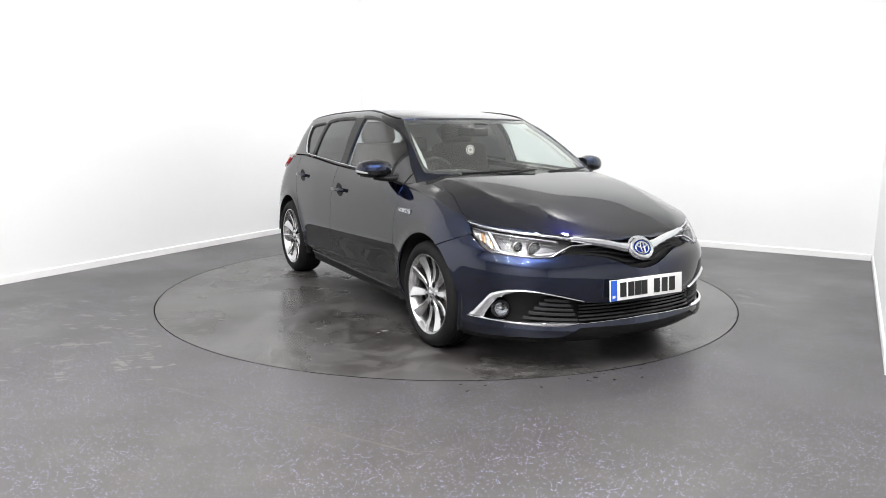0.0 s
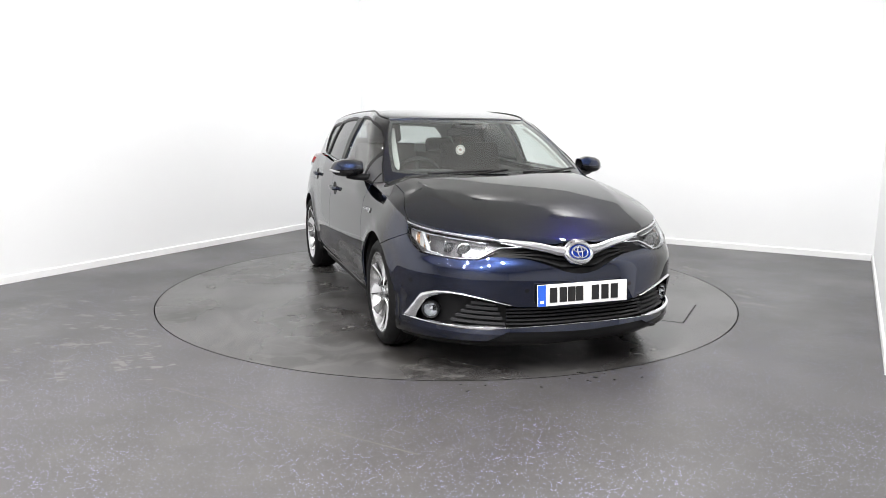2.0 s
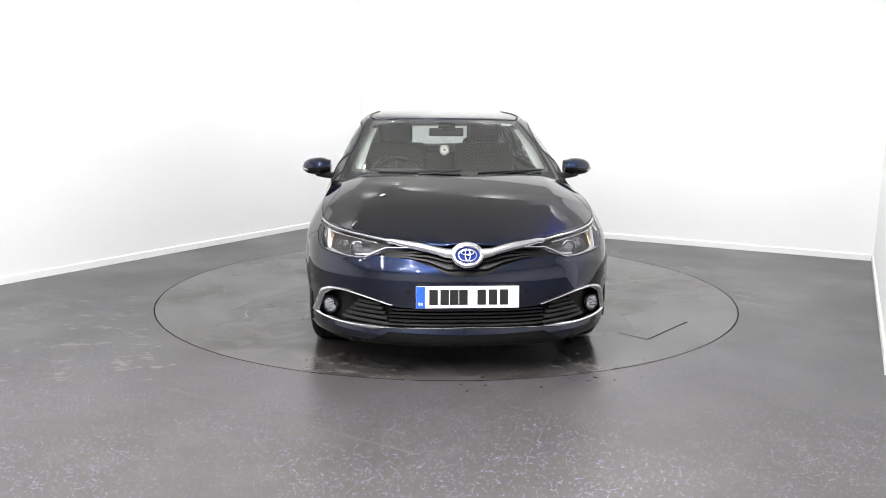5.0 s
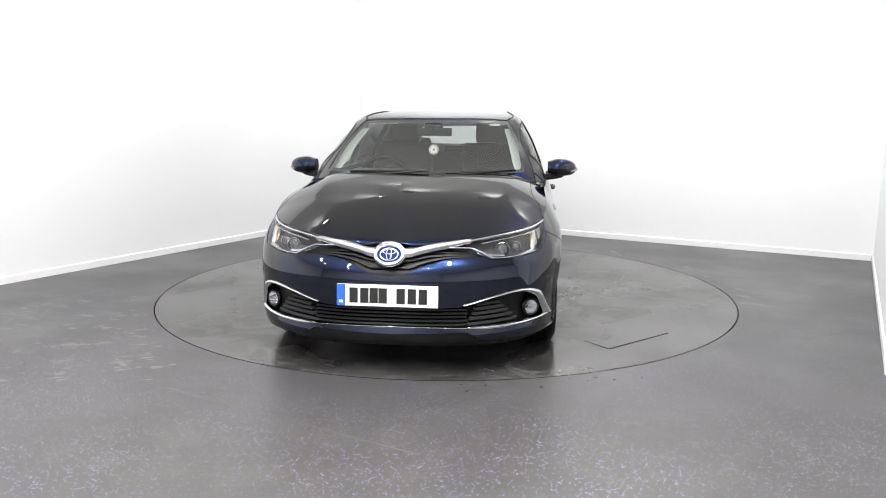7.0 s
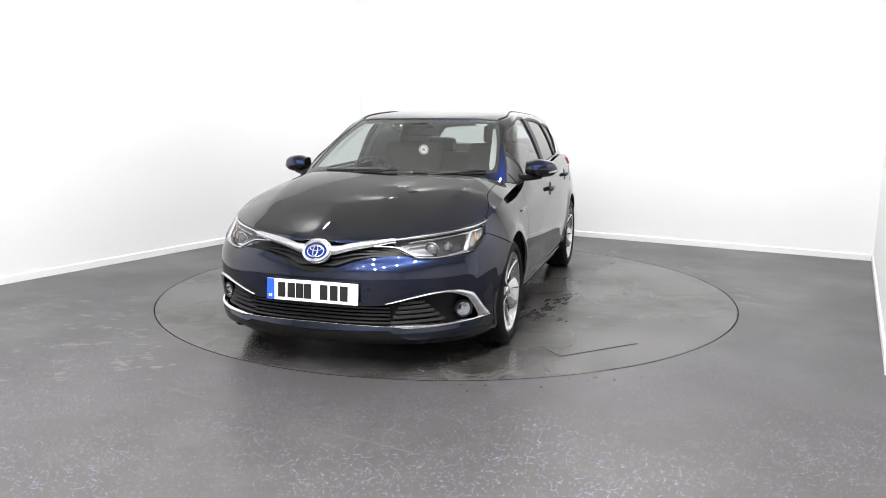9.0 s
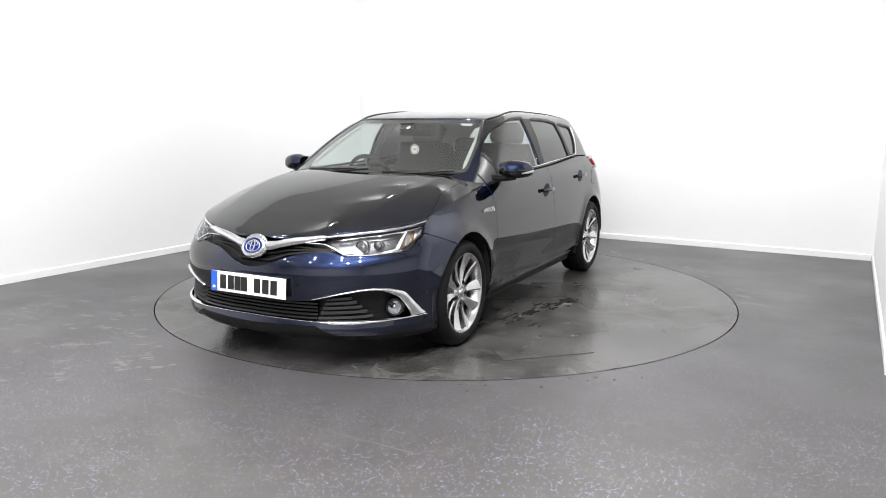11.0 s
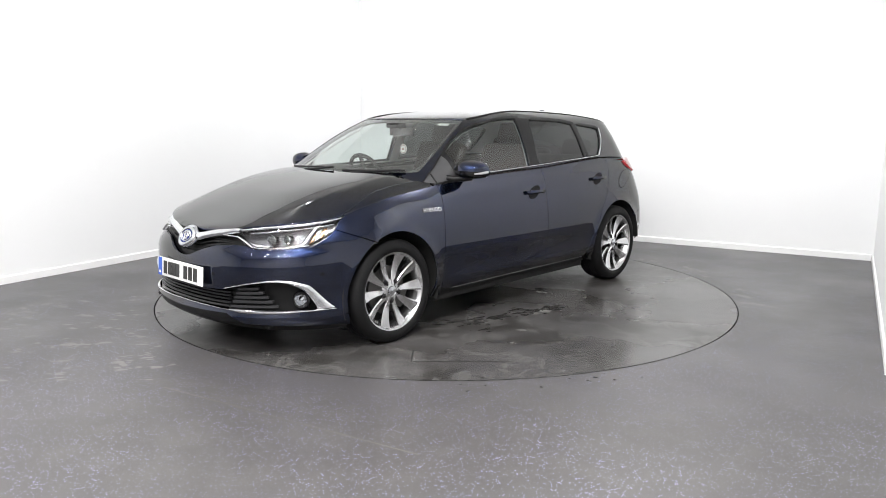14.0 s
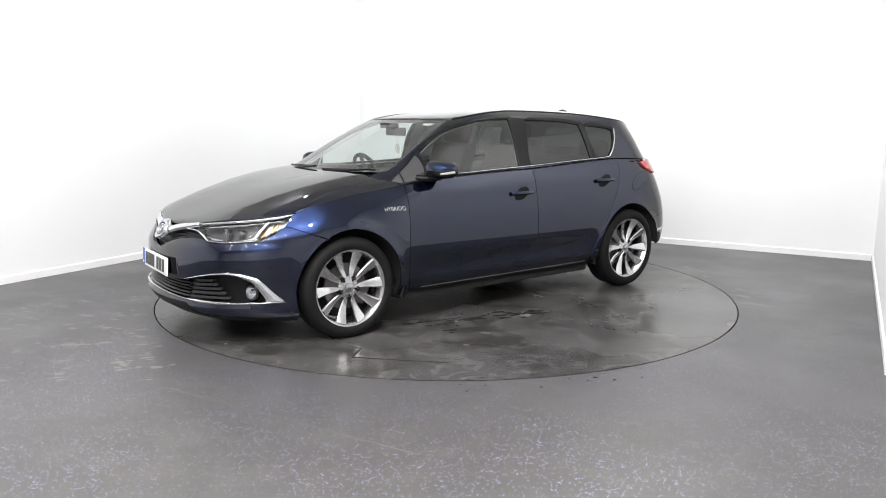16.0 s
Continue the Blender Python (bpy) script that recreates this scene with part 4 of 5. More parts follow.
        lathe(bm, [(r * math.cos(a), 0.004 + 0.5 * r * math.sin(a)) for a in [i * QUARTER / 6 for i in range(6)]] + [(0.0004, 0.004 + 0.5 * r)], mm, 32)
        part("projector_lens", bm, LENSBALL, hl, "clear projector lens")
    panel("lamp_cover", [(lower, m(top + edge), [])], LENS, hl, "clear plastic cover", off=-0.002, depth=0.0)

# bonnet, cowl and wipers
def bonnet_outline():
    half = []
    for i in range(31):
        x = 0.98 + (1.60 - 0.98) * i / 30
        half.append((x, edge_y(x) - 0.016 - 0.075 * sstep(1.62, 1.30, x)))
    for i in range(1, 40):
        a = i / 40 * QUARTER
        x = 1.61 + (2.118 - 1.61) * math.sin(a)
        half.append((x, max(0.0, edge_y(x) - 0.004)))
    rear = [(1.135 - (1.135 - 0.985) * ((0.7 - 0.7 * i / 12) / 0.7) ** 2, 0.70 - 0.70 * i / 12) for i in range(12)]
    return [(x, -y) for x, y in half] + [(2.1195, 0.0)] + half[::-1] + rear + [(1.135, 0.0)] + [(x, -y) for x, y in rear[::-1]]


panel("bonnet", [(bonnet, bonnet_outline(), [])], PAINT, car, depth=0.02, step=0.03)


def cowl_sheet(x, y, off=0.0):
    return (x, y, 0.972 + 0.030 * (1 - (y / 0.75) ** 2) - 0.25 * (x - 1.10) * 0.5 - 0.012)


panel("cowl",
      [(cowl_sheet, [(1.02, -0.60), (1.09, -0.45), (1.14, 0.0), (1.09, 0.45), (1.02, 0.60), (0.90, 0.62), (0.95, 0.5), (1.01, 0.0), (0.95, -0.5), (0.90, -0.62)], [])],
      BLACK, car, "black plastic windscreen cowl")
for ya, yb in ((-0.47, -0.06), (0.16, 0.60)):
    def on_screen(y, z, o):
        return upper(u_of(y, z), z, o)
    pts = [Vector(on_screen(ya + (yb - ya) * i / 10, 0.994 + 0.012 * (i / 10), 0.014)) for i in range(11)]
    bm = bmesh.new()
    tube(bm, pts, 0.0065, 6)
    wiper = part("wiper", bm, BLACK, car, "black windscreen wiper")
    bm = bmesh.new()
    yp = ya + 0.25 if ya < 0 else ya + 0.1
    tube(bm, [Vector(on_screen(yp + (0.34 if ya < 0 else 0.40) * k, 0.978 + 0.03 * k, 0.022)) for k in (0.0, 0.3, 0.6, 0.8)], 0.007, 8)
    part("wiper_arm", bm, BLACK, wiper)

# ---- glasshouse ----
def gside(pts, step=0.03):
    return [(u_at(x, z), z) for x, z in dense(pts, step)]


def gfront(pts, step=0.03):
    return [(u_of(y, z), z) for y, z in dense(pts, step)]


def u_end(z):
    return 0.9 + (SCREEN(z) - 0.45 + 0.42 * (z - 1.0)) - (HATCH(z) + 0.4) + 0.7


ws_half = gfront([(0.0, 1.350), (0.25, 1.350), (0.42, 1.348), (0.50, 1.345)]) + [(0.570, 1.343), (0.584, 1.30), (0.588, 1.20), (0.584, 1.11), (0.574, 1.04), (0.566, 1.008)] + gfront([(0.60, 1.000), (0.40, 0.996), (0.0, 0.992)])
fwin = gside([(0.672, 1.130), (0.56, 1.205), (0.42, 1.272), (0.32, 1.305)]) + gside([(0.23, 1.322), (0.12, 1.342), (0.0, 1.355), (-0.10, 1.360), (-0.185, 1.361), (-0.150, 1.008), (0.66, 0.976), (0.672, 1.07)])
sail = gside([(0.700, 1.112), (0.790, 1.045), (0.880, 0.985), (0.948, 0.936), (0.935, 0.926)]) + gside([(0.86, 0.938), (0.688, 0.962), (0.690, 1.09)])
rwin = gside([(-0.335, 1.353), (-0.55, 1.352), (-0.744, 1.344), (-0.915, 1.322), (-0.935, 1.052), (-0.250, 1.018)])
qwin = gside([(-0.965, 1.317), (-1.10, 1.308), (-1.25, 1.293), (-1.300, 1.275), (-1.275, 1.20), (-1.215, 1.11), (-1.165, 1.066), (-0.990, 1.056)])
rear_half = [(u_end(z) - d, z) for d, z in ((0.0, 1.312), (0.26, 1.308), (0.38, 1.295), (0.43, 1.21), (0.42, 1.135), (0.0, 1.115))]


def rail_pts(x0, x1, n=40):
    return [(u_at(x, RAIL(x)), RAIL(x)) for x in [x0 + (x1 - x0) * i / n for i in range(n + 1)]]


def belt_pts(x0, x1, n=40):
    return [(u_at(x, SEAM(x) + 0.002), SEAM(x) + 0.002) for x in [x0 + (x1 - x0) * i / n for i in range(n + 1)]]


frame_half = gfront([(0.0, 1.356), (0.28, 1.356), (0.44, 1.353)]) + rail_pts(0.30, -1.36) + [(u_end(z) - d, z) for d, z in ((0.66, 1.345), (0.5, 1.338), (0.3, 1.332), (0.0, 1.330))] \
    + rear_half + [(u_end(1.0), 1.0)] + belt_pts(-1.5, 0.78) + [(0.70, 0.905), (0.60, 0.90), (0.5, 0.93), (0.3, 0.95), (0.0, 0.95)]
frame_holes = [across(ws_half)] + [q if sg > 0 else flip(q) for q in (fwin, sail, rwin, qwin) for sg in (1, -1)]
panel("cabin_frame", [(upper, across(frame_half), frame_holes)], PAINT, car, depth=0.03, step=0.03)
panel("cabin_lining", [(upper, across(frame_half), frame_holes)], LINING, car, "pale grey pillar lining", depth=0, off=-0.034, step=0.05)
for sg in (1, -1):
    m = (lambda q: q) if sg > 0 else flip
    # black seals round the side glass
    def grow(poly, d):
        cx, cz = sum(p[0] for p in poly) / len(poly), sum(p[1] for p in poly) / len(poly)
        out = []
        n = len(poly)
        for i in range(n):
            a, b, c = Vector(poly[i - 1]), Vector(poly[i]), Vector(poly[(i + 1) % n])
            t = (c - a)
            if t.length < 1e-6:
                continue
            q = Vector((t.y, -t.x)).normalized()
            if (Vector((cx, cz)) - b).dot(q) > 0:
                q = -q
            out.append(tuple(b + q * d))
        return out
    for nm, w, mat in (("front_window", fwin, CLEAR), ("rear_window", rwin, TINT), ("quarter_window", qwin, TINT)):
        win = panel(nm, [(upper, m(w), [])], mat, car, "tinted privacy glass" if mat is TINT else "clear side glass", depth=0, off=-0.008)
        panel("seal", [(upper, m(grow(w, 0.012)), [m(grow(w, -0.004))])], BLACK, win, off=0.002, depth=0.014)
    sp = panel("sail_panel", [(upper, m(sail), [])], SAIL, car, "satin dark grey triangular sail panel", off=-0.003)
    q = gside([(0.860, 0.995), (0.852, 0.998), (0.852, 0.940), (0.860, 0.940)])
    panel("sail_divider", [(upper, m(q), [])], BLACK, sp, off=0.0015, depth=0.006, step=0.02)
    panel("seal", [(upper, m(grow(sail, 0.010)), [m(grow(sail, -0.002))])], BLACK, sp, off=0.002, depth=0.014)
    bp = gside([(-0.20, 1.356), (-0.322, 1.356), (-0.238, 1.006), (-0.165, 1.006)])
    panel("pillar_cover", [(upper, m(bp), [])], BLACK, car, "black door pillar cover", off=0.0025, depth=0.006)
    bl = gside([(0.70, 0.968), (0.3, 0.984), (-0.25, 1.009), (-0.7, 1.032), (-1.0, 1.045), (-1.165, 1.055), (-1.225, 1.11), (-1.29, 1.20), (-1.322, 1.285)])
    bt = gside([(0.70, 0.976), (0.3, 0.993), (-0.25, 1.018), (-0.7, 1.041), (-1.0, 1.054), (-1.155, 1.065), (-1.215, 1.114), (-1.279, 1.20), (-1.311, 1.285)])
    mir = (lambda q: q) if sg > 0 else (lambda q: [(-s, z) for s, z in q])
    ribbon("belt_trim", upper, mir(bt), mir(bl), CHROME, car, "thin chrome strip along the window line", 0.006, 0.004, 70, 4)
    # metal strip added to draw the highlight along the sill
    bt, bl = side([(0.76, 0.2535), (-0.81, 0.2595)]), side([(0.76, 0.2505), (-0.81, 0.2565)])
    ribbon("sill_glint", lower, mir(bt), mir(bl), SILLGLINT, car, "thin strip added for the highlight along the sill", 0.003, 0.003, 40, 3)
ws = panel("windscreen", [(upper, across([(0.0, 1.351)] + ws_half[1:-1] + [(0.0, 0.990)]), [])], SCREENGLASS, car, "clear windscreen", depth=0, off=-0.004)
ws_band = gfront([(0.0, 1.352), (0.42, 1.350), (0.50, 1.347)]) + [(0.578, 1.345), (0.596, 1.20), (0.592, 1.11), (0.582, 1.035), (0.572, 1.004)] + gfront([(0.60, 0.996), (0.0, 0.986)])
ws_in = gfront([(0.0, 1.326), (0.40, 1.326), (0.485, 1.322)]) + [(0.545, 1.322), (0.560, 1.20), (0.558, 1.11), (0.550, 1.05), (0.530, 1.026)] + gfront([(0.575, 1.022), (0.40, 1.018), (0.0, 1.014)])
panel("black_border", [(upper, across(ws_band), [across(ws_in)])], GLOSS, ws, "black printed border", off=-0.006, depth=0)
rw_ = [(u_end(z) - d, z) for d, z in ((0.0, 1.312), (0.26, 1.308), (0.38, 1.295), (0.43, 1.21), (0.42, 1.135), (0.0, 1.115))] + [(u_end(z) , z) for z in (1.135, 1.15, 1.17, 1.20, 1.23, 1.26, 1.29)]
for sg in (1, -1):
    panel("rear_glass", [(upper, rw_ if sg > 0 else flip(rw_), [])], TINT_LIGHT, car, "rear screen glass", depth=0, off=-0.006)

# pale trim inside the windscreen pillars
for sg in (1, -1):
    q = [(0.610, 1.325), (0.535, 1.325), (0.520, 1.20), (0.515, 1.10), (0.530, 1.03), (0.610, 1.03)]
    panel("pillar_trim", [(upper, q if sg > 0 else flip(q), [])], LINING, car, "pale inner pillar trim", off=-0.050, depth=0.01)

# roof and antenna
def roof_outline():
    half = [(x, rail_y(x) - 0.002) for x in [0.30 - 2.08 * i / 50 for i in range(51)]]
    head = [(0.30 + 0.115 * (1 - (y / 0.54) ** 2), y) for y in [0.45 - 0.9 * i / 12 for i in range(13)]]
    return half[::-1] + head + [(x, -y) for x, y in half]


panel("roof", [(roof, roof_outline(), [])], PAINT, car, depth=0.02)
for sg in (1, -1):                                     # black mouldings in the roof joints
    bm = bmesh.new()
    tube(bm, [Vector(roof(x, sg * (rail_y(x) - 0.030), 0.001)) for x in [0.285 - 1.86 * i / 40 for i in range(41)]], 0.0065, 8)
    part("roof_moulding", bm, BLACK, car, "black moulding along the roof edge")
panel("headlining", [(roof, [(x * 0.96 - 0.02, y * 0.95) for x, y in roof_outline()], [])], LINING, car, "pale grey headlining", off=-0.045, depth=0)
bm = bmesh.new()
rows_ = []
for i in range(9):
    f = i / 8
    x = -1.28 - 0.13 * f
    h = 0.004 + 0.030 * math.sin(f * 2.2) ** 1.2 if f else 0.002
    w = 0.022 * (0.35 + 0.65 * math.sin(min(1, f * 1.6) * QUARTER))
    b0 = roof(x, 0)[2] - 0.004
    rows_.append([bm.verts.new((x, w * c, b0 + h * s)) for c, s in ((-1, 0), (-0.6, 0.6), (0, 1), (0.6, 0.6), (1, 0))])
for a, b in zip(rows_, rows_[1:]):
    for k in range(4):
        bm.faces.new((a[k], a[k + 1], b[k + 1], b[k]))
bm.faces.new(rows_[-1]), bm.faces.new(rows_[0][::-1])
part("roof_antenna", bm, PAINT, car, "small shark-fin roof antenna")

# tail lamps, fuel flap
for sg in (1, -1):
    m = (lambda q: q) if sg > 0 else flip
    q = side([(-1.455, 1.005), (-1.48, 0.975), (-1.53, 0.945)]) + [(s_end(0.91) - 0.62, 0.91), (s_end(0.92) - 0.30, 0.915), (s_end(1.0) - 0.30, 1.02), (s_end(1.0) - 0.66, 1.024)]
    panel("tail_light", [(lower, m(q), [])], RED, car, "red wraparound tail light", off=0.016, depth=0.03, step=0.02)
q = [(s_at(-1.43 + 0.072 * math.cos(a), 0.86), 0.86 + 0.072 * math.sin(a)) for a in [2 * math.pi * i / 32 for i in range(32)]]
panel("fuel_flap", [(lower, q, [])], PAINT, car, "round fuel filler flap", off=0.0015, depth=0.004)
panel("flap_joint", [(lower, [(1.18 + NOSE(0.86) - AF + 1.43 + 0.0765 * math.cos(2 * math.pi * i / 32), 0.86 + 0.0765 * math.sin(2 * math.pi * i / 32)) for i in range(32)], [])], LINER, car, off=0.0006, depth=0)

# door handles; a flat dark disc paints the shade of each recess
for sg in (1, -1):
    for x0, z0 in ((-0.105, 0.826), (-1.0, 0.880)):
        p = Vector(lower(s_at(x0, z0), z0))
        nrm = Vector(normal(lower, s_at(x0, z0), z0))
        q = [(s_at(x0 + 0.064 * math.cos(a), z0), z0 + 0.047 * math.sin(a)) for a in [2 * math.pi * i / 28 for i in range(28)]]
        cup = panel("handle_cup_shade", [(lower, q if sg > 0 else flip(q), [])], HOLLOW, car, "flat dark disc painted as the shaded hollow behind the handle", off=0.0012, depth=0)
        bm = bmesh.new()
        pts = []
        for i in range(13):
            f = i / 12
            x = x0 + 0.108 - 0.216 * f
            base = Vector(lower(s_at(x, z0), z0))
            lift = 0.010 + 0.028 * math.sin(math.pi * min(1, max(0, f))) ** 0.35
            c = base + nrm * lift
            h = 0.013 * (0.55 + 0.45 * math.sin(math.pi * f) ** 0.5) + (0.004 if f < 0.25 else 0)
            pts.append([bm.verts.new((c.x, (c.y + d) * sg, c.z + e * h)) for d, e in ((0.008, 0.3), (0.004, 1.0), (-0.010, 0.9), (-0.010, -0.9), (0.004, -1.0), (0.008, -0.3))])
        for a, b in zip(pts, pts[1:]):
            for k in range(6):
                bm.faces.new((a[k], a[(k + 1) % 6], b[(k + 1) % 6], b[k]))
        bm.faces.new(pts[0]), bm.faces.new(pts[-1])
        part("door_handle", bm, PAINT, car)

# door mirrors
def mirror_rings(sg):
    for i in range(15):
        f = i / 14
        sc = (1 - (max(0, f - 0.25) / 0.75) ** 3.2) ** 0.5 * (0.72 + 0.28 * sstep(0, 0.35, f))
        sc = max(sc, 0.05)
        cx, cz = 0.655 - 0.045 * f * f, 1.020 - 0.006 * f
        ring_ = []
        for k in range(28):
            a = 2 * math.pi * k / 28
            c, s = math.cos(a), math.sin(a)
            ex = (0.103 if c > 0 else 0.050) * abs(c) ** 0.75 * (1 if c > 0 else -1)
            ez = (0.066 if s > 0 else 0.052) * abs(s) ** 0.8 * (1 if s > 0 else -1)
            ring_.append(Vector((cx + ex * sc, sg * (0.815 + 0.200 * f), cz + ez * sc)))
        yield ring_


def mirror_shell(sg, low):
    """The upper cap, or the lower half of the housing, which stands a little back."""
    bm = bmesh.new()
    rows = [[bm.verts.new(v) for v in q] for q in mirror_rings(sg)]
    for a, b in zip(rows, rows[1:]):
        for k in range(28):
            if (k in range(15, 28)) == low:
                bm.faces.new((a[k], a[(k + 1) % 28], b[(k + 1) % 28], b[k]))
    for q in (rows[0], rows[-1]):
        bm.faces.new(q[14:] + [q[0], q[1]] if low else q[1:16])
    loose = [v for v in bm.verts if not v.link_faces]
    bmesh.ops.delete(bm, geom=loose, context="VERTS")
    if low:
        bm.transform(Matrix.Translation((-0.001, 0, -0.001)))
    return bm


for sg in (1, -1):
    bm = mirror_shell(sg, False)
    mirror = part("door_mirror", bm, PAINT, car, "body-coloured door mirror")
    part("mirror_underside", mirror_shell(sg, True), GLOSS, mirror, "black mirror underside")
    bm = bmesh.new()
    box(bm, 0.601, 0.607, min(sg * 0.83, sg * 0.985), max(sg * 0.83, sg * 0.985), 0.972, 1.066, None, 0.002)
    part("mirror_glass", bm, MIRROR, mirror)
    bm = bmesh.new()
    tube(bm, [(0.735, sg * 0.87, 1.004), (0.728, sg * 0.92, 1.001), (0.705, sg * 0.965, 1.001), (0.670, sg * 1.000, 1.004), (0.625, sg * 1.014, 1.010)][2:], 0.0085, 8)
    part("mirror_indicator", bm, LENS_WHITE, mirror, "clear indicator strip")
    bm = bmesh.new()
    for i in range(1):
        pts = [Vector((0.76, sg * 0.775, 0.968)), Vector((0.725, sg * 0.81, 0.962)), Vector((0.685, sg * 0.86, 0.966)), Vector((0.66, sg * 0.91, 0.975))]
        tube(bm, pts, 0.022, 10)
    part("mirror_foot", bm, BLACK, mirror, "black mirror foot")

# word badge on the wings
for sg in (1, -1):
    cu = bpy.data.curves.new("wing_badge", "FONT")
    cu.body, cu.size, cu.extrude, cu.align_x, cu.align_y = "HYBRID", 0.036, 0.002, "CENTER", "CENTER"
    cu.space_character = 1.02
    tmp = new("wing_badge", cu)
    me = bpy.data.meshes.new_from_object(tmp.evaluated_get(bpy.context.evaluated_depsgraph_get()))
    bpy.data.objects.remove(tmp)
    p = Vector(lower(s_at(0.995, 0.784), 0.784))
    nr = Vector(normal(lower, s_at(0.995, 0.784), 0.784))
    p, nr = Vector((p.x, p.y * sg, p.z)), Vector((nr.x, nr.y * sg, nr.z))
    right = Vector((0, 0, 1)).cross(nr).normalized()
    up = nr.cross(right)
    mt = Matrix((right, up, nr)).transposed().to_4x4()
    me.transform(Matrix.Translation(p + nr * 0.004) @ mt)
    ob = link_mesh("wing_badge", me, CHROME, car, "chrome word badge")
    bm = bmesh.new()
    off_ = right * (0.082)
    tube(bm, [p + nr * 0.004 + off_ + right * (0.011 * math.cos(a)) + up * (0.013 * math.sin(a)) for a in [2 * math.pi * k / 16 for k in range(16)]], 0.003, 6, True)
    part("badge_ring", bm, CHROME, ob)

# inner shell, wheel houses and floor pan
shell = seam(0.84, -1.5, 40, 0.02) + [(s_end(0.97) - 0.5, 0.97), (s_end(0.97), 0.97), (s_end(0.40), 0.40)] + side([(-1.72, 0.36)]) + side(arch(-1.3, 176, -10, 0.398)) + side([(-0.9, 0.22), (0.9, 0.22)]) + side(arch(1.3, 190, 105, 0.398)) + side([(1.2, 0.83)])
both("inner_shell", shell, LINER, label="dark inner shell", off=-0.03, depth=0, step=0.05)
nose_in = front([(0.0, 0.66), (0.5, 0.60)]) + side([(1.75, 0.66), (1.6, 0.70), (1.45, 0.71)]) + side(arch(1.3, 65, -15, 0.398)) + front([(0.6, 0.2), (0.0, 0.2)])
panel("nose_support", [(lower, across(nose_in), [])], LINER, car, "dark support behind the grilles", off=-0.075, depth=0, step=0.05)
bm = bmesh.new()
box(bm, -1.5, 2.02, -0.60, 0.60, 0.17, 0.23, None, 0.02)
box(bm, -1.9, -1.45, -0.60, 0.60, 0.26, 0.34, None, 0.02)
box(bm, -0.88, 0.90, -0.79, 0.79, 0.17, 0.23, None, 0.02)
part("floor_pan", bm, LINER, car, "dark underbody")
for cx in (1.3, -1.3):
    for sg in (1, -1):
        bm = bmesh.new()
        n = 32
        lo_, hi_ = (-15, 196) if cx > 0 else (-14, 178)
        ra = [[bm.verts.new((cx + 0.392 * math.cos(radians(lo_ + (hi_ - lo_) * i / n)), sg * y, 0.312 + 0.392 * math.sin(radians(lo_ + (hi_ - lo_) * i / n)))) for i in range(n + 1)] for y in (0.56, 0.85)]
        for i in range(n):
            bm.faces.new((ra[0][i], ra[0][i + 1], ra[1][i + 1], ra[1][i]))
        bm.faces.new(ra[0])
        part("wheel_house", bm, LINER, car)

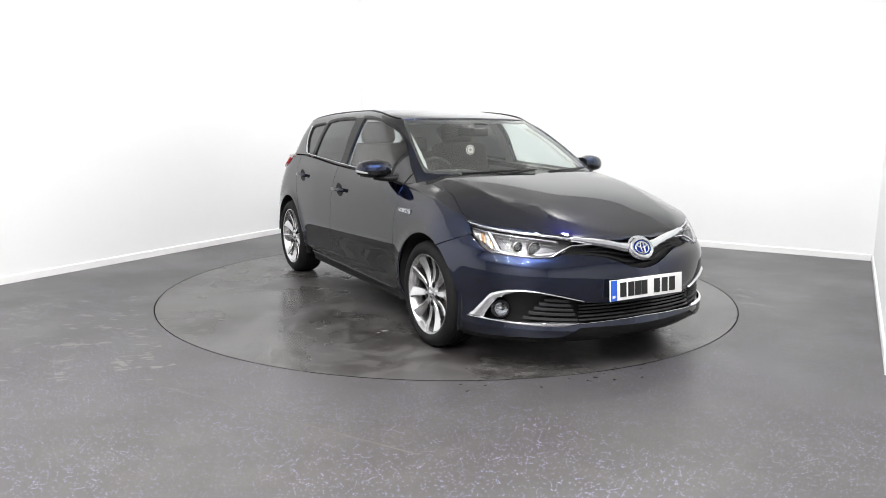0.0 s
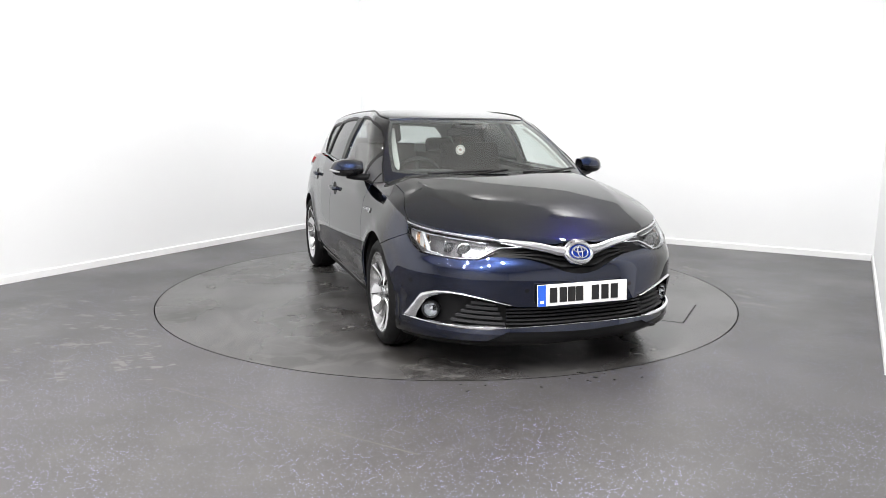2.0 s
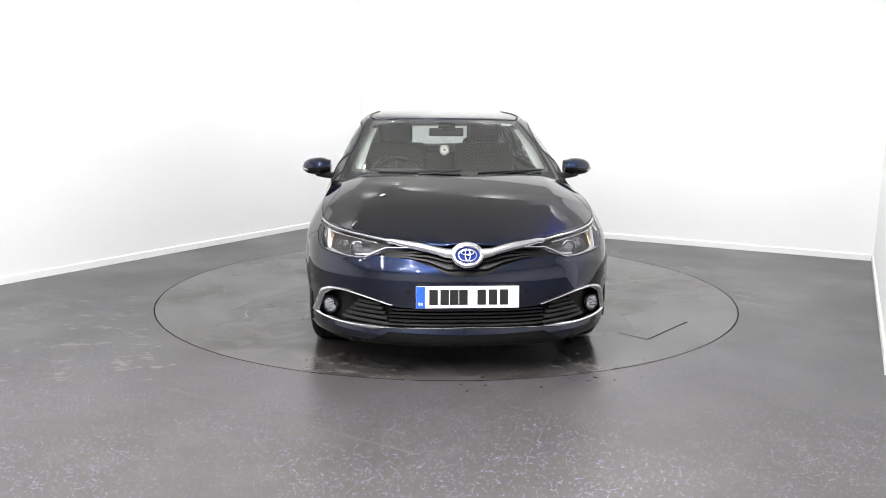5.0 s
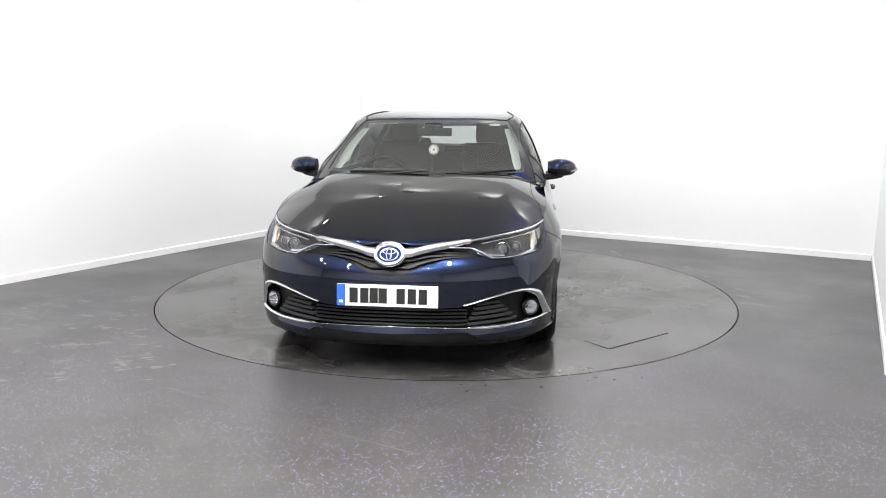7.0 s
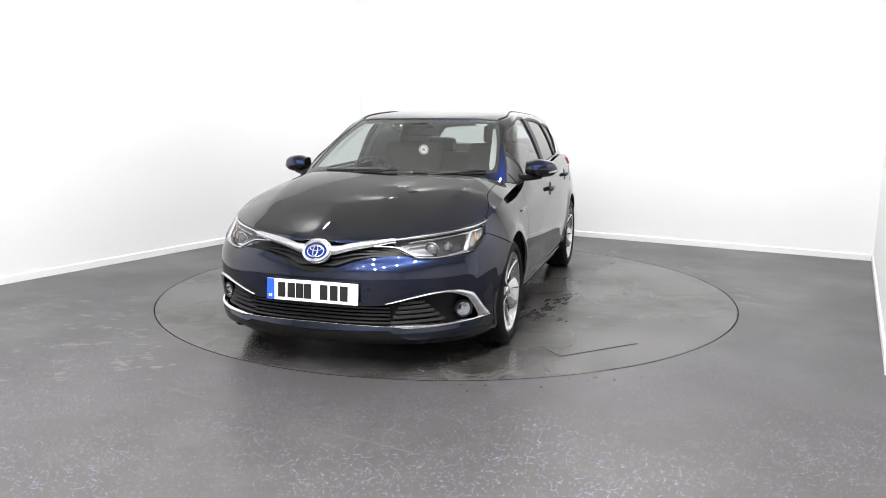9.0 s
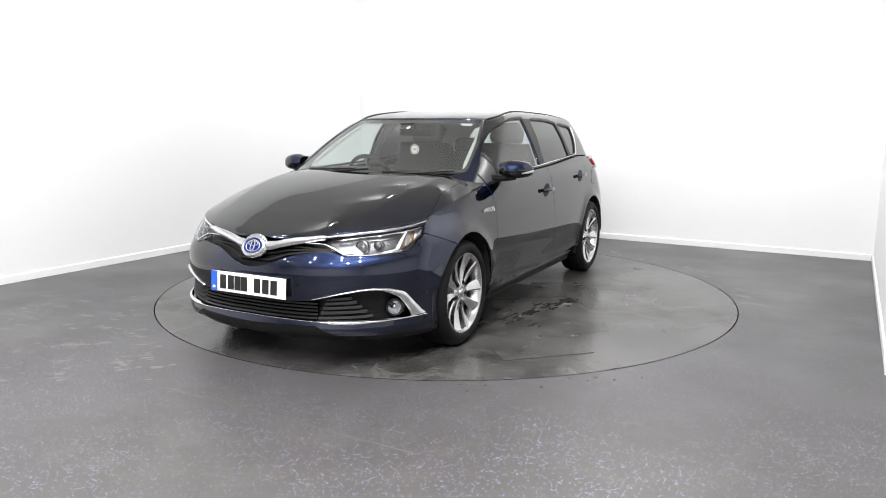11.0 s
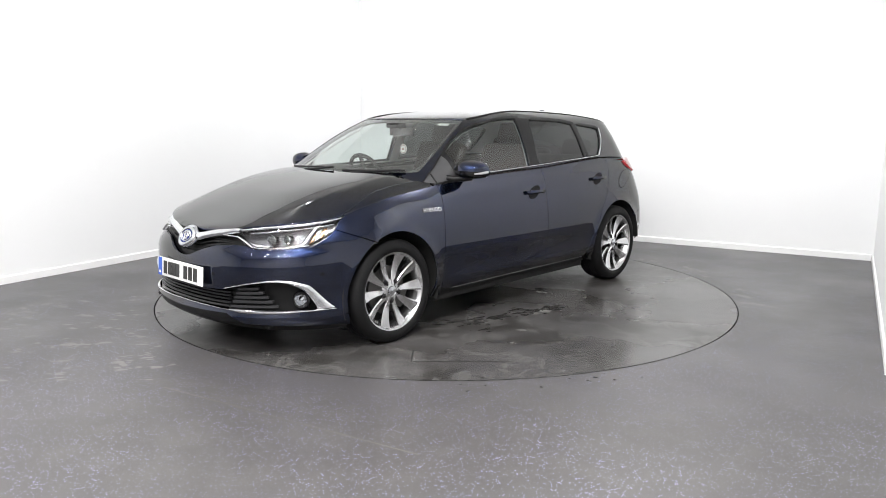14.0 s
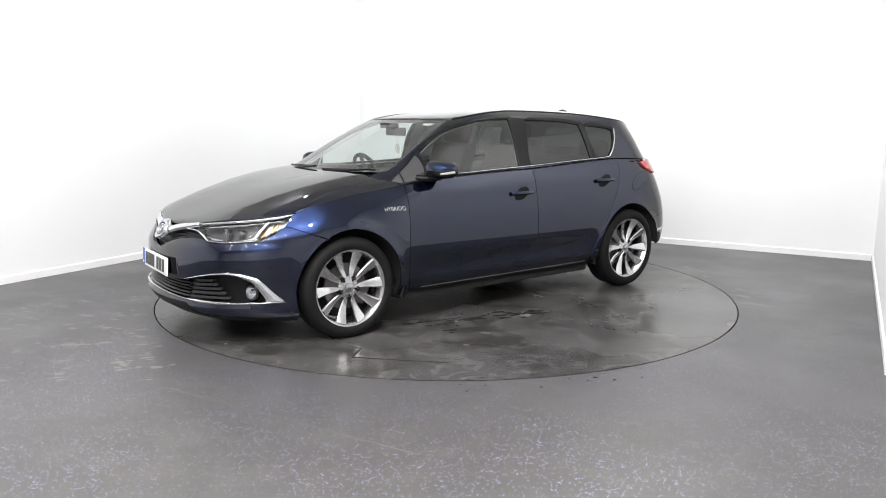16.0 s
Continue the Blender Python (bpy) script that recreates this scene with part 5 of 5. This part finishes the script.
# ---- wheels ----
def build_wheel():
    """Ten-spoke alloy wheel with its tyre; its axle is local y, the outer face towards +y."""
    M = Matrix.Rotation(radians(-90), 4, "X")
    w = 0.108
    R, r = 0.317, 0.244
    prof = [(r - 0.012, -w + 0.02), (r, -w + 0.006), (r + 0.03, -w - 0.004), (R - 0.022, -w + 0.006), (R - 0.006, -w + 0.020), (R, -w + 0.038)]
    prof += [(R, -0.05), (R - 0.006, -0.047), (R - 0.006, -0.040), (R, -0.037), (R, -0.006), (R - 0.006, -0.003), (R - 0.006, 0.004), (R, 0.007)]
    prof += [(R, 0.037), (R - 0.006, 0.040), (R - 0.006, 0.047), (R, 0.05), (R, w - 0.038), (R - 0.006, w - 0.020), (R - 0.022, w - 0.006), (r + 0.03, w + 0.004), (r + 0.010, w), (r, w - 0.006), (r - 0.012, w - 0.02)]
    # barrel and lip
    bm = bmesh.new()
    lathe(bm, [(0.218, -0.09), (0.208, -0.06), (0.209, 0.0), (0.217, 0.07), (0.226, 0.088), (0.2330, 0.098), (0.2400, 0.100), (0.2425, 0.092), (0.234, 0.07), (0.226, 0.0), (0.225, -0.09)], M, 80, True)
    wheel = part("wheel", bm, ALLOY, car, "ten-spoke machined alloy wheel")
    bm = bmesh.new()
    lathe(bm, prof, M, 96)
    part("tyre", bm, RUBBER, wheel)
    # spokes: five pairs, tapering towards the rim, with a machined face
    def spoke(a0, side_):
        rows = []
        n = 9
        for i in range(n):
            f = i / (n - 1)
            rad = 0.040 + 0.186 * f
            ang = a0 + side_ * radians(18)
            half = 0.0105 + 0.0195 * f + 0.005 * f ** 3
            zf = 0.072 + 0.018 * f ** 2 - 0.012 * math.sin(math.pi * f)
            d = Vector((math.cos(ang), math.sin(ang), 0))
            tn = Vector((-math.sin(ang), math.cos(ang), 0))
            c = d * rad
            sl = 0.007 * side_
            rows.append([c - tn * half + Vector((0, 0, zf - 0.006 + sl * f)), c - tn * half * 0.72 + Vector((0, 0, zf + sl * f)), c + tn * half * 0.72 + Vector((0, 0, zf - sl * f)), c + tn * half + Vector((0, 0, zf - 0.006 - sl * f)),
                         c + tn * half * 0.8 + Vector((0, 0, zf - 0.04)), c - tn * half * 0.8 + Vector((0, 0, zf - 0.04))])
        return rows
    for k in range(5):
        for sd in (1, -1):
            bm = bmesh.new()
            rws = [[bm.verts.new(M @ v) for v in q] for q in spoke(radians(90 + 72 * k), sd)]
            for a, b in zip(rws, rws[1:]):
                for j in range(6):
                    bm.faces.new((a[j], a[(j + 1) % 6], b[(j + 1) % 6], b[j]))
            bm.faces.new(rws[0]), bm.faces.new(rws[-1])
            part("spoke", bm, ALLOY, wheel)
    bm = bmesh.new()
    lathe(bm, [(0.0005, 0.070), (0.030, 0.070), (0.052, 0.066), (0.068, 0.058), (0.072, 0.02), (0.0005, 0.02)], M, 48)
    part("hub", bm, ALLOY, wheel)
    bm = bmesh.new()
    lathe(bm, [(0.0005, 0.082), (0.018, 0.081), (0.026, 0.077), (0.029, 0.068)], M, 32)
    part("centre_cap", bm, SILVER, wheel)
    for k in range(5):
        a = radians(90 + 72 * k)
        bm = bmesh.new()
        mm = M @ Matrix.Translation((0.061 * math.cos(a), 0.061 * math.sin(a), 0.0))
        lathe(bm, [(0.0004, 0.078), (0.008, 0.077), (0.010, 0.072), (0.010, 0.06)], mm, 6)
        part("wheel_nut", bm, GLOSS, wheel)
        bm = bmesh.new()
        lathe(bm, [(0.0105, 0.0690), (0.0180, 0.0690), (0.0180, 0.055), (0.0105, 0.055)], mm, 16, True)
        part("nut_pocket", bm, GLOSS, wheel)
    bm = bmesh.new()
    lathe(bm, [(0.06, 0.022), (0.145, 0.022), (0.145, 0.0), (0.06, 0.0)], M, 64, True)
    part("brake_disc", bm, DISC, wheel)
    bm = bmesh.new()
    for i in range(1):
        box(bm, -0.06, 0.06, -0.012, 0.032, 0.095, 0.165, M @ Matrix.Rotation(radians(60), 4, "Z") @ Matrix(((1, 0, 0, 0), (0, 0, 1, 0), (0, 1, 0, 0), (0, 0, 0, 1))), 0.008)
    part("brake_caliper", bm, DISC, wheel)
    bm = bmesh.new()
    lathe(bm, [(0.0005, -0.02), (0.20, -0.02)], M, 48)
    part("dust_shield", bm, LINER, wheel)
    return wheel


wheel = build_wheel()
FACE_Y = 0.758
wheel.matrix_basis = pose(1.3, FACE_Y, 0.317, 0, 2, 0)
for x, y, turn, spin in ((-1.3, FACE_Y, 0, -4), (1.3, -FACE_Y, 180, 8), (-1.3, -FACE_Y, 180, -24)):
    c = copy_thing(wheel, pose(x, y, 0.317, 0, 0, turn) @ pose(0, 0, 0, 0, spin, 0))

# ---- cabin ----
def cushion(bm, x0, x1, y0, y1, z0, z1, m=None, b=0.04):
    return box(bm, x0, x1, y0, y1, z0, z1, m, b)


for y in (0.37, -0.37):
    bm = bmesh.new()
    cushion(bm, -0.25, 0.28, y - 0.25, y + 0.25, 0.42, 0.60)
    seat = part("front_seat", bm, FABRIC, car, "dark fabric front seat")
    tl = Matrix.Translation((-0.22, y, 0.55)) @ Matrix.Rotation(radians(-20), 4, "Y")
    bm = bmesh.new()
    cushion(bm, -0.07, 0.06, -0.25, 0.25, 0.0, 0.64, tl, 0.05)
    part("backrest", bm, FABRIC, seat)
    bm = bmesh.new()
    cushion(bm, -0.05, 0.05, -0.14, 0.14, 0.65, 0.82, tl, 0.045)
    hr = part("headrest", bm, FABRIC, seat)
    bm = bmesh.new()
    for d in (-0.05, 0.05):
        tube(bm, [tl @ Vector((0, d, 0.56)), tl @ Vector((0, d, 0.68))], 0.007, 8)
    part("headrest_posts", bm, SILVER, hr)
bm = bmesh.new()
cushion(bm, -1.15, -0.62, -0.66, 0.66, 0.40, 0.58)
bench = part("rear_bench", bm, FABRIC, car, "dark fabric rear bench")
tl = Matrix.Translation((-1.12, 0, 0.52)) @ Matrix.Rotation(radians(-20), 4, "Y")
bm = bmesh.new()
cushion(bm, -0.06, 0.06, -0.64, 0.64, 0.0, 0.56, tl, 0.05)
part("backrest", bm, FABRIC, bench)
for y in (-0.40, 0.40, 0.0):
    bm = bmesh.new()
    cushion(bm, -0.05, 0.05, y - 0.13, y + 0.13, 0.56, 0.70 if y else 0.62, tl, 0.04)
    part("headrest", bm, FABRIC, bench)
bm = bmesh.new()
prof = [(1.06, 0.80), (1.06, 0.945), (0.98, 0.972), (0.80, 0.975), (0.70, 0.955), (0.62, 0.90), (0.60, 0.70), (0.66, 0.55), (1.0, 0.55)]
ends_ = [[bm.verts.new((x - 0.10 * (abs(y) / 0.7) ** 2, y, z)) for x, z in prof] for y in (-0.70, -0.45, -0.2, 0.0, 0.2, 0.45, 0.70)]
for a, b in zip(ends_, ends_[1:]):
    for k in range(len(prof)):
        bm.faces.new((a[k], a[(k + 1) % len(prof)], b[(k + 1) % len(prof)], b[k]))
bm.faces.new(ends_[0]), bm.faces.new(ends_[-1])
dash = part("dashboard", bm, DASH, car, "charcoal dashboard")
bm = bmesh.new()
cushion(bm, 0.62, 0.80, -0.55, -0.19, 0.93, 1.005, None, 0.03)
part("instrument_hood", bm, DASH, dash)
mm = Matrix.Translation((0.43, -0.37, 0.905)) @ Matrix.Rotation(radians(-65), 4, "Y")
bm = bmesh.new()
tube(bm, [mm @ Vector((0.185 * math.cos(a), 0.185 * math.sin(a), 0)) for a in [2 * math.pi * i / 40 for i in range(40)]], 0.016, 10, True)
wheel_s = part("steering_wheel", bm, GLOSS, car, "black steering wheel")
bm = bmesh.new()
lathe(bm, [(0.0005, 0.02), (0.06, 0.015), (0.075, -0.01), (0.06, -0.04), (0.0005, -0.04)], mm, 24)
for a in (0.0, math.pi, -QUARTER):
    tube(bm, [mm @ Vector((0.06 * math.cos(a + QUARTER), 0.06 * math.sin(a + QUARTER), -0.01)), mm @ Vector((0.18 * math.cos(a + QUARTER), 0.18 * math.sin(a + QUARTER), 0))], 0.016, 8)
part("steering_hub", bm, DASH, wheel_s)
bm = bmesh.new()
box(bm, 0.40, 0.425, -0.125, 0.125, 1.225, 1.285, Matrix(), 0.012)
tube(bm, [(0.43, 0, 1.27), (0.44, 0, 1.33)], 0.012, 8)
part("rear_view_mirror", bm, BLACK, car, "black rear-view mirror")
bm = bmesh.new()
box(bm, 0.42, 0.52, -0.06, 0.06, 1.282, 1.318, Matrix.Translation((0, 0, 0)), 0.012)
part("sensor_housing", bm, BLACK, car, "dark sensor housing behind the windscreen")
bm = bmesh.new()
pl = [Vector(upper(u_of(y, z), z, -0.012)) for y, z in ((0.40, 1.328), (0.475, 1.326), (0.475, 1.312), (0.40, 1.314))]
bm.faces.new([bm.verts.new(v) for v in pl])
rr = bmesh.ops.extrude_face_region(bm, geom=bm.faces[:])
bmesh.ops.translate(bm, verts=[v for v in rr["geom"] if isinstance(v, bmesh.types.BMVert)], vec=(0.001, 0, 0.001))
part("screen_sticker", bm, PAPER, car, "small white sticker", smooth=False)
for sg in (1, -1):                                     # inner door cards and pillars
    cards = side([(0.80, 0.94), (-1.1, 1.0), (-0.95, 0.45), (0.80, 0.35)])
    panel("door_card", [(lower, cards if sg > 0 else flip(cards), [])], TRIM, car, "grey inner door trim", off=-0.06, depth=0, step=0.06)

# air freshener hanging from the rear-view mirror
freshener = tagged(new("air_freshener"), "round white air freshener with dark red print, hanging in the windscreen", "air freshener")
bm = bmesh.new()
lathe(bm, [(0.0005, 0.002), (0.036, 0.002), (0.036, -0.002), (0.0005, -0.002)], Matrix.Rotation(radians(90), 4, "Y"), 32)
part("disc", bm, PAPER, freshener)
bm = bmesh.new()
lathe(bm, [(0.026, 0.0028), (0.031, 0.0028), (0.031, 0.0022), (0.026, 0.0022)], Matrix.Rotation(radians(90), 4, "Y"), 32, True)
lathe(bm, [(0.0005, 0.0028), (0.010, 0.0028)], Matrix.Rotation(radians(90), 4, "Y"), 24)
part("print", bm, MAROON, freshener)
bm = bmesh.new()
tube(bm, [(0, 0, 0.036), (0.01, 0, 0.10)], 0.0012, 5)
part("cord", bm, MAROON, freshener)
FRESH = Vector((0.388, -0.011, 1.127))


def motions():
    times = [0.5 * i for i in range(33)]
    walk(turntable, [(t, table_pose(t)) for t in times])
    walk(car, [(t, table_pose(t) @ pose(CAR_X, CAR_Y, 0.0)) for t in times])
    walk(freshener, [(t, table_pose(t) @ pose(CAR_X, CAR_Y, 0.0) @ pose(*FRESH)) for t in times])


motions()
